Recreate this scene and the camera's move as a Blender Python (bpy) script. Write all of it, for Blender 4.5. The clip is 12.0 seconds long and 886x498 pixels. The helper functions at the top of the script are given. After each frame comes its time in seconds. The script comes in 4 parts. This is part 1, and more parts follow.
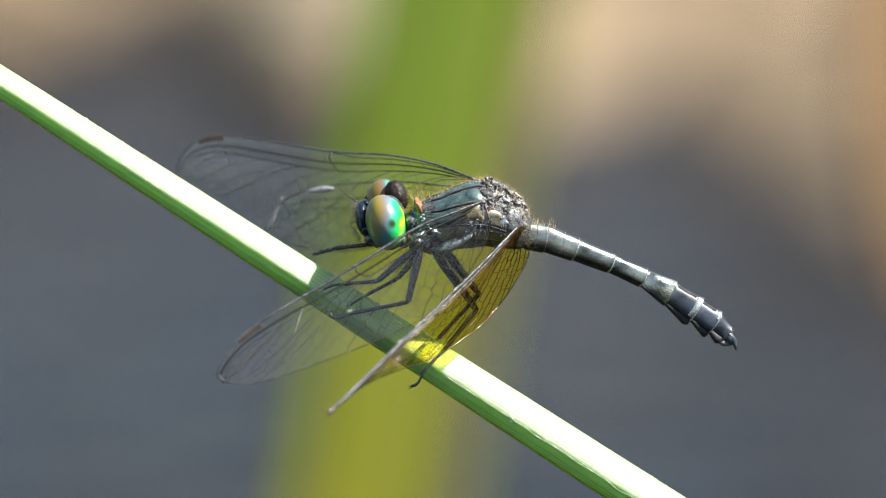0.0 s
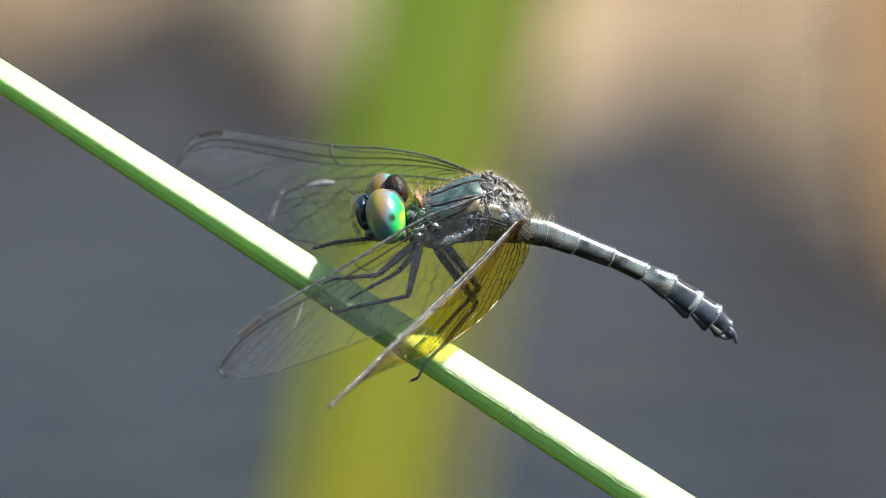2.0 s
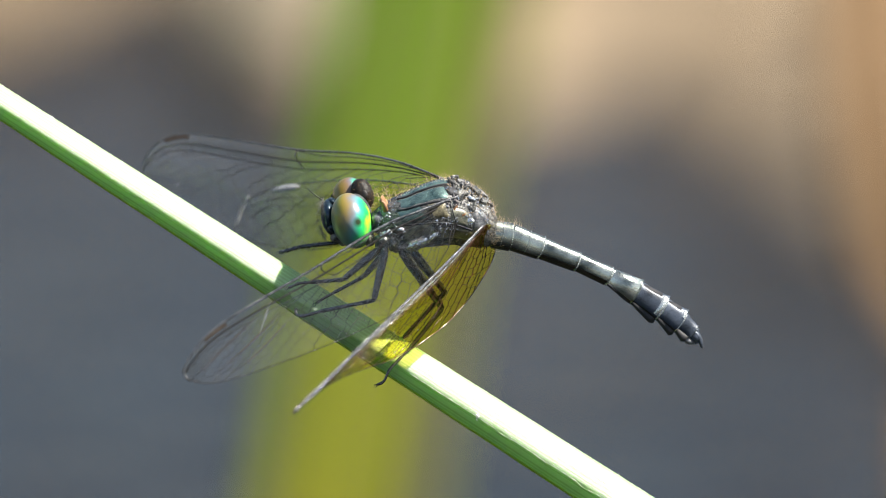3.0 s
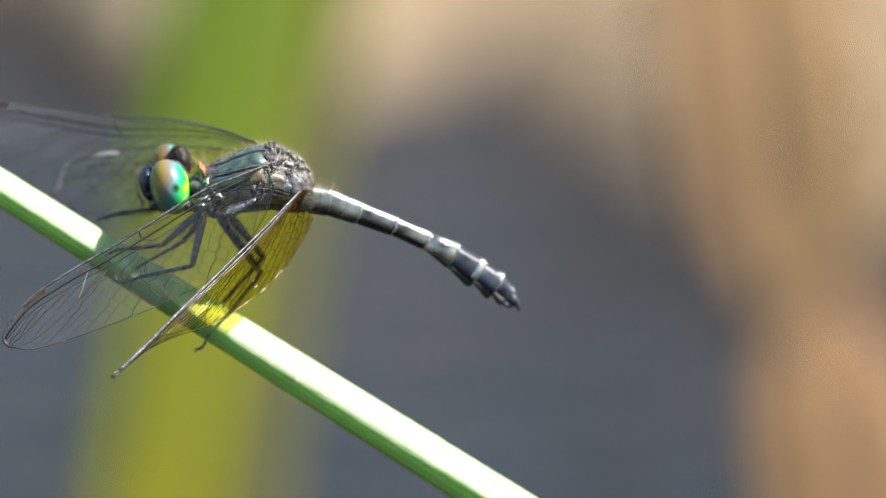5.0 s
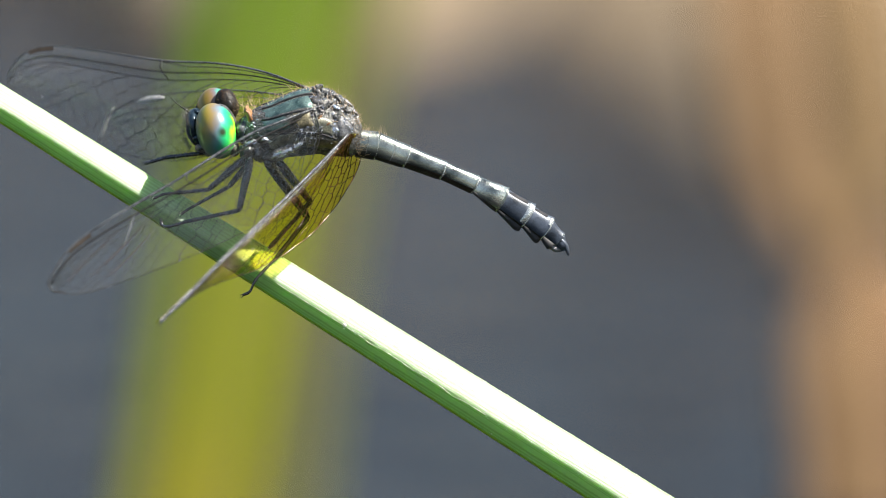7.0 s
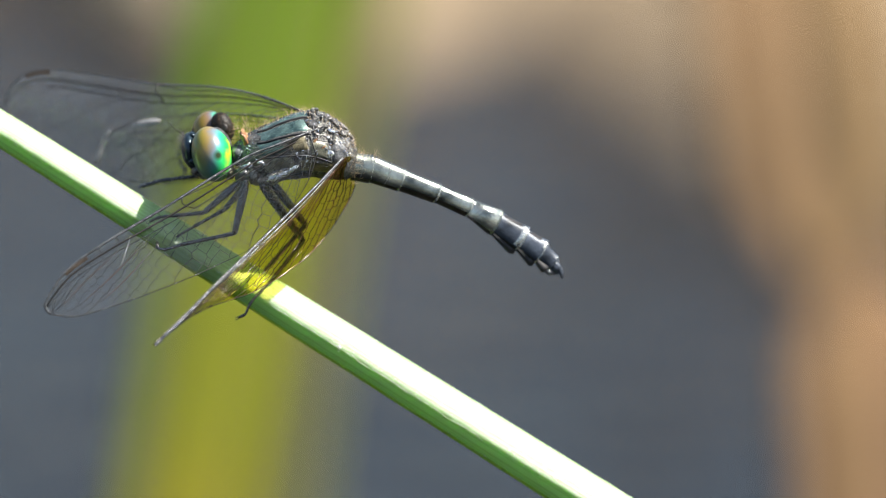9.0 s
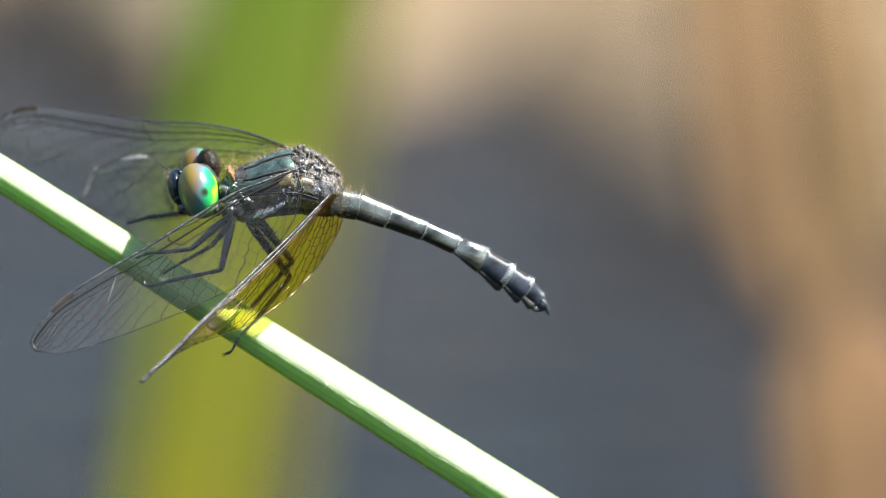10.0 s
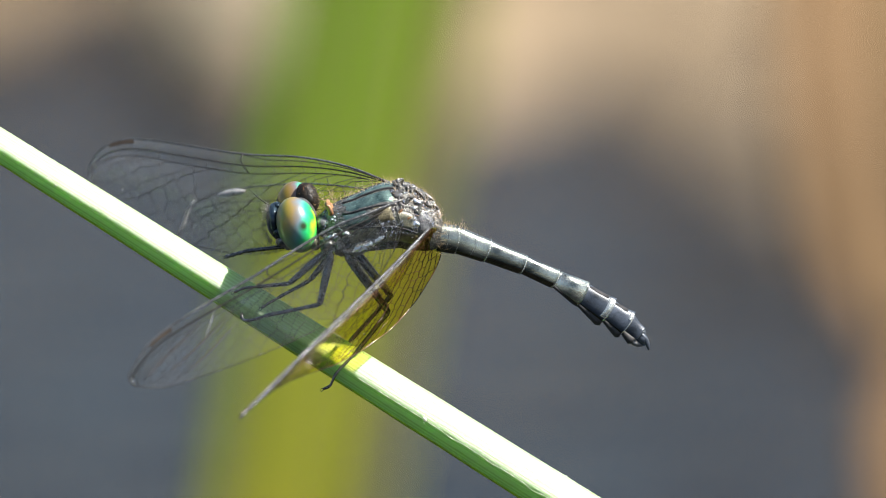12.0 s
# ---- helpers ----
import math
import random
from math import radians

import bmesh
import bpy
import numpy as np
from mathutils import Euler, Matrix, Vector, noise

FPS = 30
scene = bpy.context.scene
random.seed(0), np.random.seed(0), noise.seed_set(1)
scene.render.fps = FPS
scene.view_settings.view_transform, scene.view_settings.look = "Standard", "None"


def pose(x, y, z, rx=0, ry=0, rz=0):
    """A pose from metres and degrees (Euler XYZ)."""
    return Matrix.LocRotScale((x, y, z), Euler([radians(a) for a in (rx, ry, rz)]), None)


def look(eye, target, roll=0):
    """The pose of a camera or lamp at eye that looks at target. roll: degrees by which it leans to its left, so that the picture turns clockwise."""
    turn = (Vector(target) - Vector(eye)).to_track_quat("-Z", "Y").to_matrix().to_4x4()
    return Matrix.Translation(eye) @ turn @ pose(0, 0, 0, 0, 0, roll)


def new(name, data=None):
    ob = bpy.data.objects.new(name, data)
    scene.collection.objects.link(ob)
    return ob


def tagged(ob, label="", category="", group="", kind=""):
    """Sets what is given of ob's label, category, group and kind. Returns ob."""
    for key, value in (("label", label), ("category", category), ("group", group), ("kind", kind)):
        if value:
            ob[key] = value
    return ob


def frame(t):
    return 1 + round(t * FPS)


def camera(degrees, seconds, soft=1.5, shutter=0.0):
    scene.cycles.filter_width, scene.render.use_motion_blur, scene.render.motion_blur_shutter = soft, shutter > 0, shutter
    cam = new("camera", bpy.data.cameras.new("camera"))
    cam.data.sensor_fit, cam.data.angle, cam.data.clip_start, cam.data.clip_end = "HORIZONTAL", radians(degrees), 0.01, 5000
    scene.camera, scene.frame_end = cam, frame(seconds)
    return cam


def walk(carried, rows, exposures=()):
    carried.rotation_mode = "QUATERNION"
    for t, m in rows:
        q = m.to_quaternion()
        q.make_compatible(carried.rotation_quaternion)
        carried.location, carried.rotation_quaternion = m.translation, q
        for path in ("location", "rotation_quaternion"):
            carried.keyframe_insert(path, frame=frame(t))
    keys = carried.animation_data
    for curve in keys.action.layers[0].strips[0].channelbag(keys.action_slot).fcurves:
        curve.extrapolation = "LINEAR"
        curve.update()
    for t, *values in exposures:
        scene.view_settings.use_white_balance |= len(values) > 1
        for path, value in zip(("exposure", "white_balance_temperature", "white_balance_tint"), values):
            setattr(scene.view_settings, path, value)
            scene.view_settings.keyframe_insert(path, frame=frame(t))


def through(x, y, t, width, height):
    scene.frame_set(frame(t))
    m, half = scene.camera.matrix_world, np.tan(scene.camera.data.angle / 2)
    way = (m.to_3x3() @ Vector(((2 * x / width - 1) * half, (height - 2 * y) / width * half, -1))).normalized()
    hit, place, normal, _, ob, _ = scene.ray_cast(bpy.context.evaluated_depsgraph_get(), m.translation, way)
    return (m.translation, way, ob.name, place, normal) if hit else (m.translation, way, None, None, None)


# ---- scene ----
LENS, REACH = 4.682, 0.70          # a long close-up lens, 70 cm from the dragonfly
PITCH, HEIGHT = -12.0, 0.095       # the lens looks a little down on the pond; the perch is 9.5 cm above the water
VIEW = pose(0, 0, HEIGHT, 90 + PITCH, 0, 0)   # sideways, up and towards the lens, round the perch
cam = camera(LENS, 12.0, soft=0.6)
cam.data.dof.use_dof = True
cam.data.dof.focus_distance = REACH - 0.0007
cam.data.dof.aperture_fstop = 19.0
cam.data.dof.aperture_blades = 0
PATH = [  # seconds; shift sideways, up and back in mm; tilt, turn, lean in degrees
    (0.0, -0.00, 0.00, 0.0, 0.0000, 0.0000, 0.000),
    (0.2, 0.26, -0.12, 0.0, -0.0139, -0.0293, 0.025),
    (0.5, 0.08, -0.20, 0.0, -0.0221, -0.0089, 0.063),
    (1.0, 0.16, -0.16, 0.0, -0.0173, -0.0187, -0.005),
    (1.5, -0.06, -0.06, 0.0, -0.0057, 0.0079, 0.002),
    (2.0, -0.00, -0.16, 0.0, -0.0189, 0.0007, -0.029),
    (2.5, 0.16, -0.32, 0.0, -0.0368, -0.0173, 0.045),
    (2.8, 0.00, -0.14, 0.0, -0.0143, -0.0012, 0.011),
    (3.0, 0.94, -0.04, 0.0, -0.0054, -0.1039, -0.011),
    (3.1, 1.78, -0.08, 0.2, -0.0084, -0.1978, -0.069),
    (3.2, 2.62, -0.22, 0.4, -0.0251, -0.2882, -0.127),
    (3.3, 3.30, -0.36, 0.6, -0.0406, -0.3651, -0.185),
    (3.5, 4.64, -0.58, 1.0, -0.0631, -0.5116, -0.301),
    (3.7, 5.42, -1.02, 2.0, -0.1148, -0.5984, -0.430),
    (5.3, 5.98, -1.04, 5.3, -0.1172, -0.6627, -0.678),
    (5.5, 6.06, -1.20, 5.6, -0.1336, -0.6717, -0.667),
    (5.8, 5.22, -0.94, 5.4, -0.1036, -0.5770, -0.651),
    (6.0, 4.56, -0.74, 5.0, -0.0821, -0.5042, -0.640),
    (6.2, 4.46, -0.66, 3.8, -0.0748, -0.4931, -0.670),
    (6.5, 4.54, -1.00, 0.4, -0.1112, -0.5017, -0.715),
    (6.8, 4.84, -1.94, -0.4, -0.2138, -0.5358, -0.729),
    (7.0, 4.64, -2.56, -0.8, -0.2824, -0.5131, -0.738),
    (7.2, 4.32, -2.90, 0.0, -0.3224, -0.4778, -0.723),
    (7.5, 4.34, -2.68, 2.4, -0.2969, -0.4795, -0.701),
    (7.7, 4.46, -2.02, 3.0, -0.2242, -0.4932, -0.651),
    (9.3, 4.80, -1.88, 2.4, -0.2073, -0.5308, -0.696),
    (9.5, 4.76, -1.68, 2.4, -0.1849, -0.5277, -0.631),
    (9.8, 5.16, -1.22, 3.0, -0.1355, -0.5694, -0.626),
    (10.0, 5.16, -0.90, 2.6, -0.1016, -0.5696, -0.623),
    (10.5, 5.16, -0.22, -0.6, -0.0253, -0.5720, -0.715),
    (11.0, 5.12, -0.40, -0.6, -0.0459, -0.5671, -0.737),
    (11.5, 4.84, -0.74, -1.0, -0.0826, -0.5352, -0.681),
    (11.7, 3.96, -0.48, -1.2, -0.0542, -0.4390, -0.656),
    (11.8, 3.44, -0.28, -1.2, -0.0315, -0.3804, -0.643),
    (12.0, 2.44, 0.04, -1.2, 0.0041, -0.2698, -0.617),
]
walk(cam, [(t, VIEW @ pose(x / 1000, y / 1000, REACH + back / 1000, tilt, turn, lean)) for t, x, y, back, tilt, turn, lean in PATH])

# ---- light ----
SUN = (VIEW.to_3x3() @ Vector((0.6, 0.75, 0.29))).normalized()
world = bpy.data.worlds.new("sky")
scene.world = world
world.use_nodes = True
wn = world.node_tree.nodes
sky = wn.new("ShaderNodeTexSky")
sky.sky_type, sky.sun_disc = "NISHITA", False
sky.sun_elevation, sky.sun_rotation = math.asin(SUN.z), math.atan2(SUN.x, SUN.y)
sky.dust_density, sky.ozone_density = 1.6, 1.1
world.node_tree.links.new(sky.outputs[0], wn["Background"].inputs[0])
wn["Background"].inputs[1].default_value = 0.072
sun_data = bpy.data.lights.new("sun", "SUN")
sun_data.energy, sun_data.angle, sun_data.color = 5.0, radians(0.53), (1.0, 0.95, 0.86)
sun = new("sun", sun_data)
sun.matrix_world = look(SUN * 20, (0, 0, 0))
scene.view_settings.exposure = 1.50


# ---- materials ----
def material(name):
    m = bpy.data.materials.new(name)
    m.use_nodes = True
    n = m.node_tree.nodes
    return m, n, m.node_tree.links, n["Principled BSDF"]


def node(n, kind, **values):
    made = n.new("ShaderNode" + kind)
    for key, value in values.items():
        made.inputs[key.replace("_", " ")].default_value = value
    return made


def ramp(n, stops, mode="LINEAR"):
    made = n.new("ShaderNodeValToRGB")
    made.color_ramp.interpolation = mode
    while len(made.color_ramp.elements) < len(stops):
        made.color_ramp.elements.new(0.5)
    for e, (at, c) in zip(made.color_ramp.elements, stops):
        e.position, e.color = at, (*c, 1)
    return made


def surface(name, dark, light, scale, rough=0.4, metal=0.0, bump=0.3, depth=0.00002, coat=0.0, fine=6.0, stretch=(1, 1, 1), spec=0.5):
    """A surface with blotches at one scale and grain at a finer one."""
    m, n, l, b = material(name)
    co = n.new("ShaderNodeTexCoord")
    mp = n.new("ShaderNodeMapping")
    mp.inputs["Scale"].default_value = stretch
    l.new(co.outputs["Object"], mp.inputs[0])
    big = node(n, "TexNoise", Scale=scale, Detail=4.0)
    small = node(n, "TexNoise", Scale=scale * fine, Detail=3.0)
    l.new(mp.outputs[0], big.inputs["Vector"])
    l.new(mp.outputs[0], small.inputs["Vector"])
    mix = n.new("ShaderNodeMath")
    mix.operation = "ADD"
    half = n.new("ShaderNodeMath")
    half.operation = "MULTIPLY"
    half.inputs[1].default_value = 0.5
    l.new(small.outputs[0], half.inputs[0])
    l.new(big.outputs[0], mix.inputs[0])
    l.new(half.outputs[0], mix.inputs[1])
    r = ramp(n, [(0.52, dark), (0.98, light)])
    l.new(mix.outputs[0], r.inputs[0])
    l.new(r.outputs[0], b.inputs["Base Color"])
    ro = n.new("ShaderNodeMapRange")
    ro.inputs["To Min"].default_value, ro.inputs["To Max"].default_value = rough * 0.7, min(1, rough * 1.3)
    l.new(small.outputs[0], ro.inputs[0])
    l.new(ro.outputs[0], b.inputs["Roughness"])
    b.inputs["Metallic"].default_value = metal
    b.inputs["Coat Weight"].default_value = coat
    b.inputs["Coat Roughness"].default_value = 0.2
    b.inputs["Specular IOR Level"].default_value = spec
    bp = n.new("ShaderNodeBump")
    bp.inputs["Strength"].default_value, bp.inputs["Distance"].default_value = bump, depth
    l.new(small.outputs[0], bp.inputs["Height"])
    l.new(bp.outputs[0], b.inputs["Normal"])
    return m


CHITIN = surface("black_chitin", (0.012, 0.013, 0.016), (0.18, 0.185, 0.19), 1700, 0.3, metal=0.3, bump=1.0, depth=0.00006, fine=5)
TEAL = surface("teal_chitin", (0.03, 0.062, 0.062), (0.19, 0.28, 0.245), 1500, 0.25, metal=0.6, bump=0.8, depth=0.00003, fine=10)
ABDOMEN = surface("steel_blue_chitin", (0.022, 0.030, 0.029), (0.33, 0.36, 0.31), 750, 0.22, metal=0.8, bump=0.9, depth=0.000016, fine=15, coat=0.25)
DARK_SEGMENT = surface("blue_black_chitin", (0.008, 0.012, 0.018), (0.070, 0.085, 0.112), 1100, 0.36, metal=0.2, bump=0.8, depth=0.000016, fine=12, spec=0.35)
SHEEN = surface("pale_steel_sheen", (0.06, 0.08, 0.08), (0.58, 0.60, 0.52), 1000, 0.22, metal=0.85, bump=1.0, depth=0.000018, fine=11)
BAND = surface("pale_steel_band", (0.22, 0.26, 0.27), (0.62, 0.62, 0.56), 1600, 0.26, metal=0.75, bump=0.7, depth=0.00002, fine=7)
SUTURE = surface("black_seam_chitin", (0.012, 0.013, 0.013), (0.17, 0.167, 0.152), 2200, 0.24, metal=0.3, bump=1.0, depth=0.0001, fine=4)
GLINT = surface("mirror_bright_glint", (0.25, 0.28, 0.33), (0.85, 0.88, 0.9), 4000, 0.16, metal=0.9, bump=1.0, depth=0.00005, fine=3)
OLIVE = surface("olive_brown_chitin", (0.04, 0.043, 0.034), (0.22, 0.215, 0.15), 1800, 0.3, metal=0.1, bump=0.8, depth=0.00004)
AMBER = surface("bronze_amber_chitin", (0.035, 0.033, 0.022), (0.22, 0.185, 0.10), 1700, 0.3, metal=0.1, bump=1.0, depth=0.00005, fine=5)
RUST = surface("orange_brown_membrane", (0.07, 0.03, 0.011), (0.34, 0.16, 0.06), 2500, 0.45)
FACE = surface("blue_black_face", (0.006, 0.012, 0.018), (0.035, 0.06, 0.08), 1500, 0.2, metal=0.5, bump=0.6, depth=0.00002, fine=8)
LEG = surface("slate_black_leg", (0.003, 0.0035, 0.005), (0.012, 0.014, 0.019), 1500, 0.26, bump=0.3, depth=0.00002, fine=6, spec=0.9)
HAIR = surface("golden_hair", (0.30, 0.19, 0.09), (0.66, 0.50, 0.30), 2000, 0.35)
BRISTLE = surface("black_bristle", (0.008, 0.008, 0.009), (0.03, 0.03, 0.032), 2000, 0.62, spec=0.3)
PLATE = surface("silver_grey_joint", (0.008, 0.008, 0.009), (0.34, 0.31, 0.29), 2600, 0.2, metal=0.5, bump=1.0, depth=0.00008, fine=4)
VEIN = surface("brown_black_vein", (0.004, 0.003, 0.002), (0.014, 0.009, 0.006), 1200, 0.44, spec=0.42)
# brown vein; its copper tone is sunlight through it, put into the colour
COPPER = surface("copper_backlit_vein", (0.006, 0.003, 0.002), (0.12, 0.045, 0.014), 900, 0.24, metal=0.2, spec=0.9)
STREAK = surface("red_brown_vein", (0.022, 0.016, 0.013), (0.075, 0.053, 0.045), 1500, 0.5)
OCCIPUT = surface("brown_black_pitted_back", (0.003, 0.0025, 0.002), (0.024, 0.017, 0.011), 1500, 0.45, bump=1.0, depth=0.00005, fine=4, spec=0.2)
COSTA = surface("grey_brown_vein", (0.010, 0.010, 0.011), (0.125, 0.13, 0.135), 3000, 0.25, metal=0.3, bump=1.0, depth=0.00004, fine=3)
PALE_FLECK = surface("pale_dry_scale", (0.5, 0.55, 0.42), (0.8, 0.82, 0.72), 3000, 0.3, spec=0.8)
STIGMA = surface("brown_wing_spot", (0.018, 0.013, 0.010), (0.05, 0.038, 0.030), 1500, 0.65, spec=0.15)
# pale colour for glints added on the wings, and for a dry fibre
WING_GLINT_FIBRE = surface("pale_wing_glint_fibre", (0.20, 0.20, 0.205), (0.36, 0.36, 0.36), 1500, 0.3)


def membrane(name, root, amber_reach, clear=(0.98, 0.978, 0.965), amber=(0.97, 0.915, 0.40), sky_haze=0.005):
    """Wing film: clear towards the tip, amber round the root, with a faint gloss and a milky haze painted in for sky
    glare.
    """
    m, n, l, b = material(name)
    out = n["Material Output"]
    co = n.new("ShaderNodeTexCoord")
    dist = n.new("ShaderNodeVectorMath")
    dist.operation = "DISTANCE"
    dist.inputs[1].default_value = root
    l.new(co.outputs["Object"], dist.inputs[0])
    blot = node(n, "TexNoise", Scale=420.0, Detail=2.0)
    l.new(co.outputs["Object"], blot.inputs["Vector"])
    wob = n.new("ShaderNodeMath")
    wob.operation, wob.inputs[1].default_value = "MULTIPLY_ADD", 0.004
    l.new(blot.outputs[0], wob.inputs[0])
    l.new(dist.outputs["Value"], wob.inputs[2])
    far = n.new("ShaderNodeMapRange")
    far.inputs["From Min"].default_value, far.inputs["From Max"].default_value = amber_reach * 0.7, amber_reach
    l.new(wob.outputs[0], far.inputs[0])
    tint = ramp(n, [(0.0, amber), (1.0, clear)])
    l.new(far.outputs[0], tint.inputs[0])
    clearing = n.new("ShaderNodeBsdfTransparent")
    l.new(tint.outputs[0], clearing.inputs[0])
    # bluish haze colour stands in for sky glare on the film
    b.inputs["Base Color"].default_value = (0.33, 0.34, 0.36, 1)
    b.inputs["Roughness"].default_value = 0.38
    crinkle = node(n, "TexNoise", Scale=900.0, Detail=2.0)
    l.new(co.outputs["Object"], crinkle.inputs["Vector"])
    bp = n.new("ShaderNodeBump")
    bp.inputs["Strength"].default_value, bp.inputs["Distance"].default_value = 0.8, 0.00012
    l.new(crinkle.outputs[0], bp.inputs["Height"])
    l.new(bp.outputs[0], b.inputs["Normal"])
    gloss = n.new("ShaderNodeBsdfGlossy")
    gloss.inputs["Roughness"].default_value = 0.16
    l.new(bp.outputs[0], gloss.inputs["Normal"])
    haze = n.new("ShaderNodeMixShader")
    dull = n.new("ShaderNodeMapRange")
    dull.inputs["From Min"].default_value, dull.inputs["From Max"].default_value = 0.008, 0.018
    dull.inputs["To Min"].default_value, dull.inputs["To Max"].default_value = sky_haze * 0.25, sky_haze
    l.new(wob.outputs[0], dull.inputs[0])
    l.new(dull.outputs[0], haze.inputs[0])
    l.new(clearing.outputs[0], haze.inputs[1])
    glow = n.new("ShaderNodeBsdfTranslucent")
    glow.inputs[0].default_value = (0.46, 0.48, 0.50, 1)
    both = n.new("ShaderNodeMixShader")
    both.inputs[0].default_value = 0.5
    l.new(b.outputs[0], both.inputs[1])
    l.new(glow.outputs[0], both.inputs[2])
    l.new(both.outputs[0], haze.inputs[2])
    edge = node(n, "LayerWeight", Blend=0.5)
    l.new(bp.outputs[0], edge.inputs["Normal"])
    steep = n.new("ShaderNodeMath")
    steep.operation, steep.inputs[1].default_value = "POWER", 5.0
    l.new(edge.outputs["Facing"], steep.inputs[0])
    fres = n.new("ShaderNodeMath")
    fres.operation, fres.inputs[1].default_value, fres.inputs[2].default_value = "MULTIPLY_ADD", 0.10, 0.015
    l.new(steep.outputs[0], fres.inputs[0])
    top = n.new("ShaderNodeMixShader")
    l.new(fres.outputs[0], top.inputs[0])
    l.new(haze.outputs[0], top.inputs[1])
    l.new(gloss.outputs[0], top.inputs[2])
    l.new(top.outputs[0], out.inputs[0])
    return m


def eye_material(name, stops, low, spot=None):
    """Iridescent compound eye: colour bands across, a duller lower rim, a dark false pupil, fine facets."""
    m, n, l, b = material(name)
    co = n.new("ShaderNodeTexCoord")
    mp = n.new("ShaderNodeMapping")
    mp.inputs["Rotation"].default_value = (0, 0, radians(8))
    l.new(co.outputs["Object"], mp.inputs[0])
    sep = n.new("ShaderNodeSeparateXYZ")
    l.new(mp.outputs[0], sep.inputs[0])
    wave = node(n, "TexNoise", Scale=1100.0, Detail=3.0)
    l.new(co.outputs["Object"], wave.inputs["Vector"])
    jig = n.new("ShaderNodeMath")
    jig.operation, jig.inputs[1].default_value = "MULTIPLY_ADD", 0.0009
    l.new(wave.outputs[0], jig.inputs[0])
    l.new(sep.outputs["X"], jig.inputs[2])
    ax = n.new("ShaderNodeMapRange")
    ax.inputs["From Min"].default_value, ax.inputs["From Max"].default_value = -0.0009, 0.00205
    l.new(jig.outputs[0], ax.inputs[0])
    r = ramp(n, stops)
    l.new(ax.outputs[0], r.inputs[0])
    ay = n.new("ShaderNodeMapRange")
    ay.inputs["From Min"].default_value, ay.inputs["From Max"].default_value = -0.0019, 0.0001
    ay.inputs["To Min"].default_value, ay.inputs["To Max"].default_value = 1.0, 0.0
    l.new(sep.outputs["Y"], ay.inputs[0])
    rim = ramp(n, [(0.0, low[0]), (0.45, low[0]), (0.8, low[1]), (1.0, low[2])])
    l.new(ay.outputs[0], rim.inputs[0])
    mix = n.new("ShaderNodeMix")
    mix.data_type = "RGBA"
    l.new(ay.outputs[0], mix.inputs["Factor"])
    l.new(r.outputs[0], mix.inputs["A"])
    l.new(rim.outputs[0], mix.inputs["B"])
    colour = mix.outputs["Result"]
    if spot:
        dist = n.new("ShaderNodeVectorMath")
        dist.operation, dist.inputs[1].default_value = "DISTANCE", spot
        l.new(co.outputs["Object"], dist.inputs[0])
        near = n.new("ShaderNodeMapRange")
        near.inputs["From Min"].default_value, near.inputs["From Max"].default_value = 0.00012, 0.00040
        l.new(dist.outputs["Value"], near.inputs[0])
        dark = n.new("ShaderNodeMix")
        dark.data_type = "RGBA"
        dark.inputs["A"].default_value = (0.02, 0.035, 0.01, 1)
        l.new(near.outputs[0], dark.inputs["Factor"])
        l.new(colour, dark.inputs["B"])
        colour = dark.outputs["Result"]
    l.new(colour, b.inputs["Base Color"])
    b.inputs["Metallic"].default_value = 0.1
    b.inputs["Specular IOR Level"].default_value = 0.3
    b.inputs["Roughness"].default_value = 0.3
    b.inputs["Coat Weight"].default_value, b.inputs["Coat Roughness"].default_value = 0.22, 0.1
    cells = node(n, "TexVoronoi", Scale=16000.0)
    l.new(co.outputs["Object"], cells.inputs["Vector"])
    bp = n.new("ShaderNodeBump")
    bp.inputs["Strength"].default_value, bp.inputs["Distance"].default_value = 0.35, 0.00001
    l.new(cells.outputs["Distance"], bp.inputs["Height"])
    l.new(bp.outputs[0], b.inputs["Normal"])
    return m


EYE_NEAR = eye_material("green_eye", [(0.0, (0.081, 0.108, 0.054)), (0.12, (0.165, 0.165, 0.03)), (0.22, (0.23, 0.175, 0.03)), (0.32, (0.22, 0.16, 0.06)), (0.40, (0.16, 0.15, 0.135)), (0.47, (0.13, 0.18, 0.21)), (0.55, (0.068, 0.270, 0.223)), (0.63, (0.016, 0.432, 0.162)), (0.72, (0.020, 0.675, 0.068)), (0.80, (0.351, 0.810, 0.020)), (0.88, (0.054, 0.540, 0.068)), (1.0, (0.008, 0.054, 0.020))], [(0.041, 0.216, 0.135), (0.081, 0.162, 0.121), (0.176, 0.162, 0.135)], (0.00042, -0.00008, 0.00151))
EYE_FAR = eye_material("amber_green_eye", [(0.0, (0.16, 0.12, 0.015)), (0.2, (0.17, 0.12, 0.015)), (0.34, (0.16, 0.105, 0.055)), (0.43, (0.13, 0.11, 0.12)), (0.50, (0.08, 0.24, 0.20)), (0.58, (0.01, 0.50, 0.10)), (1.0, (0.01, 0.2, 0.03))], [(0.2, 0.13, 0.03), (0.14, 0.10, 0.04), (0.08, 0.06, 0.04)])


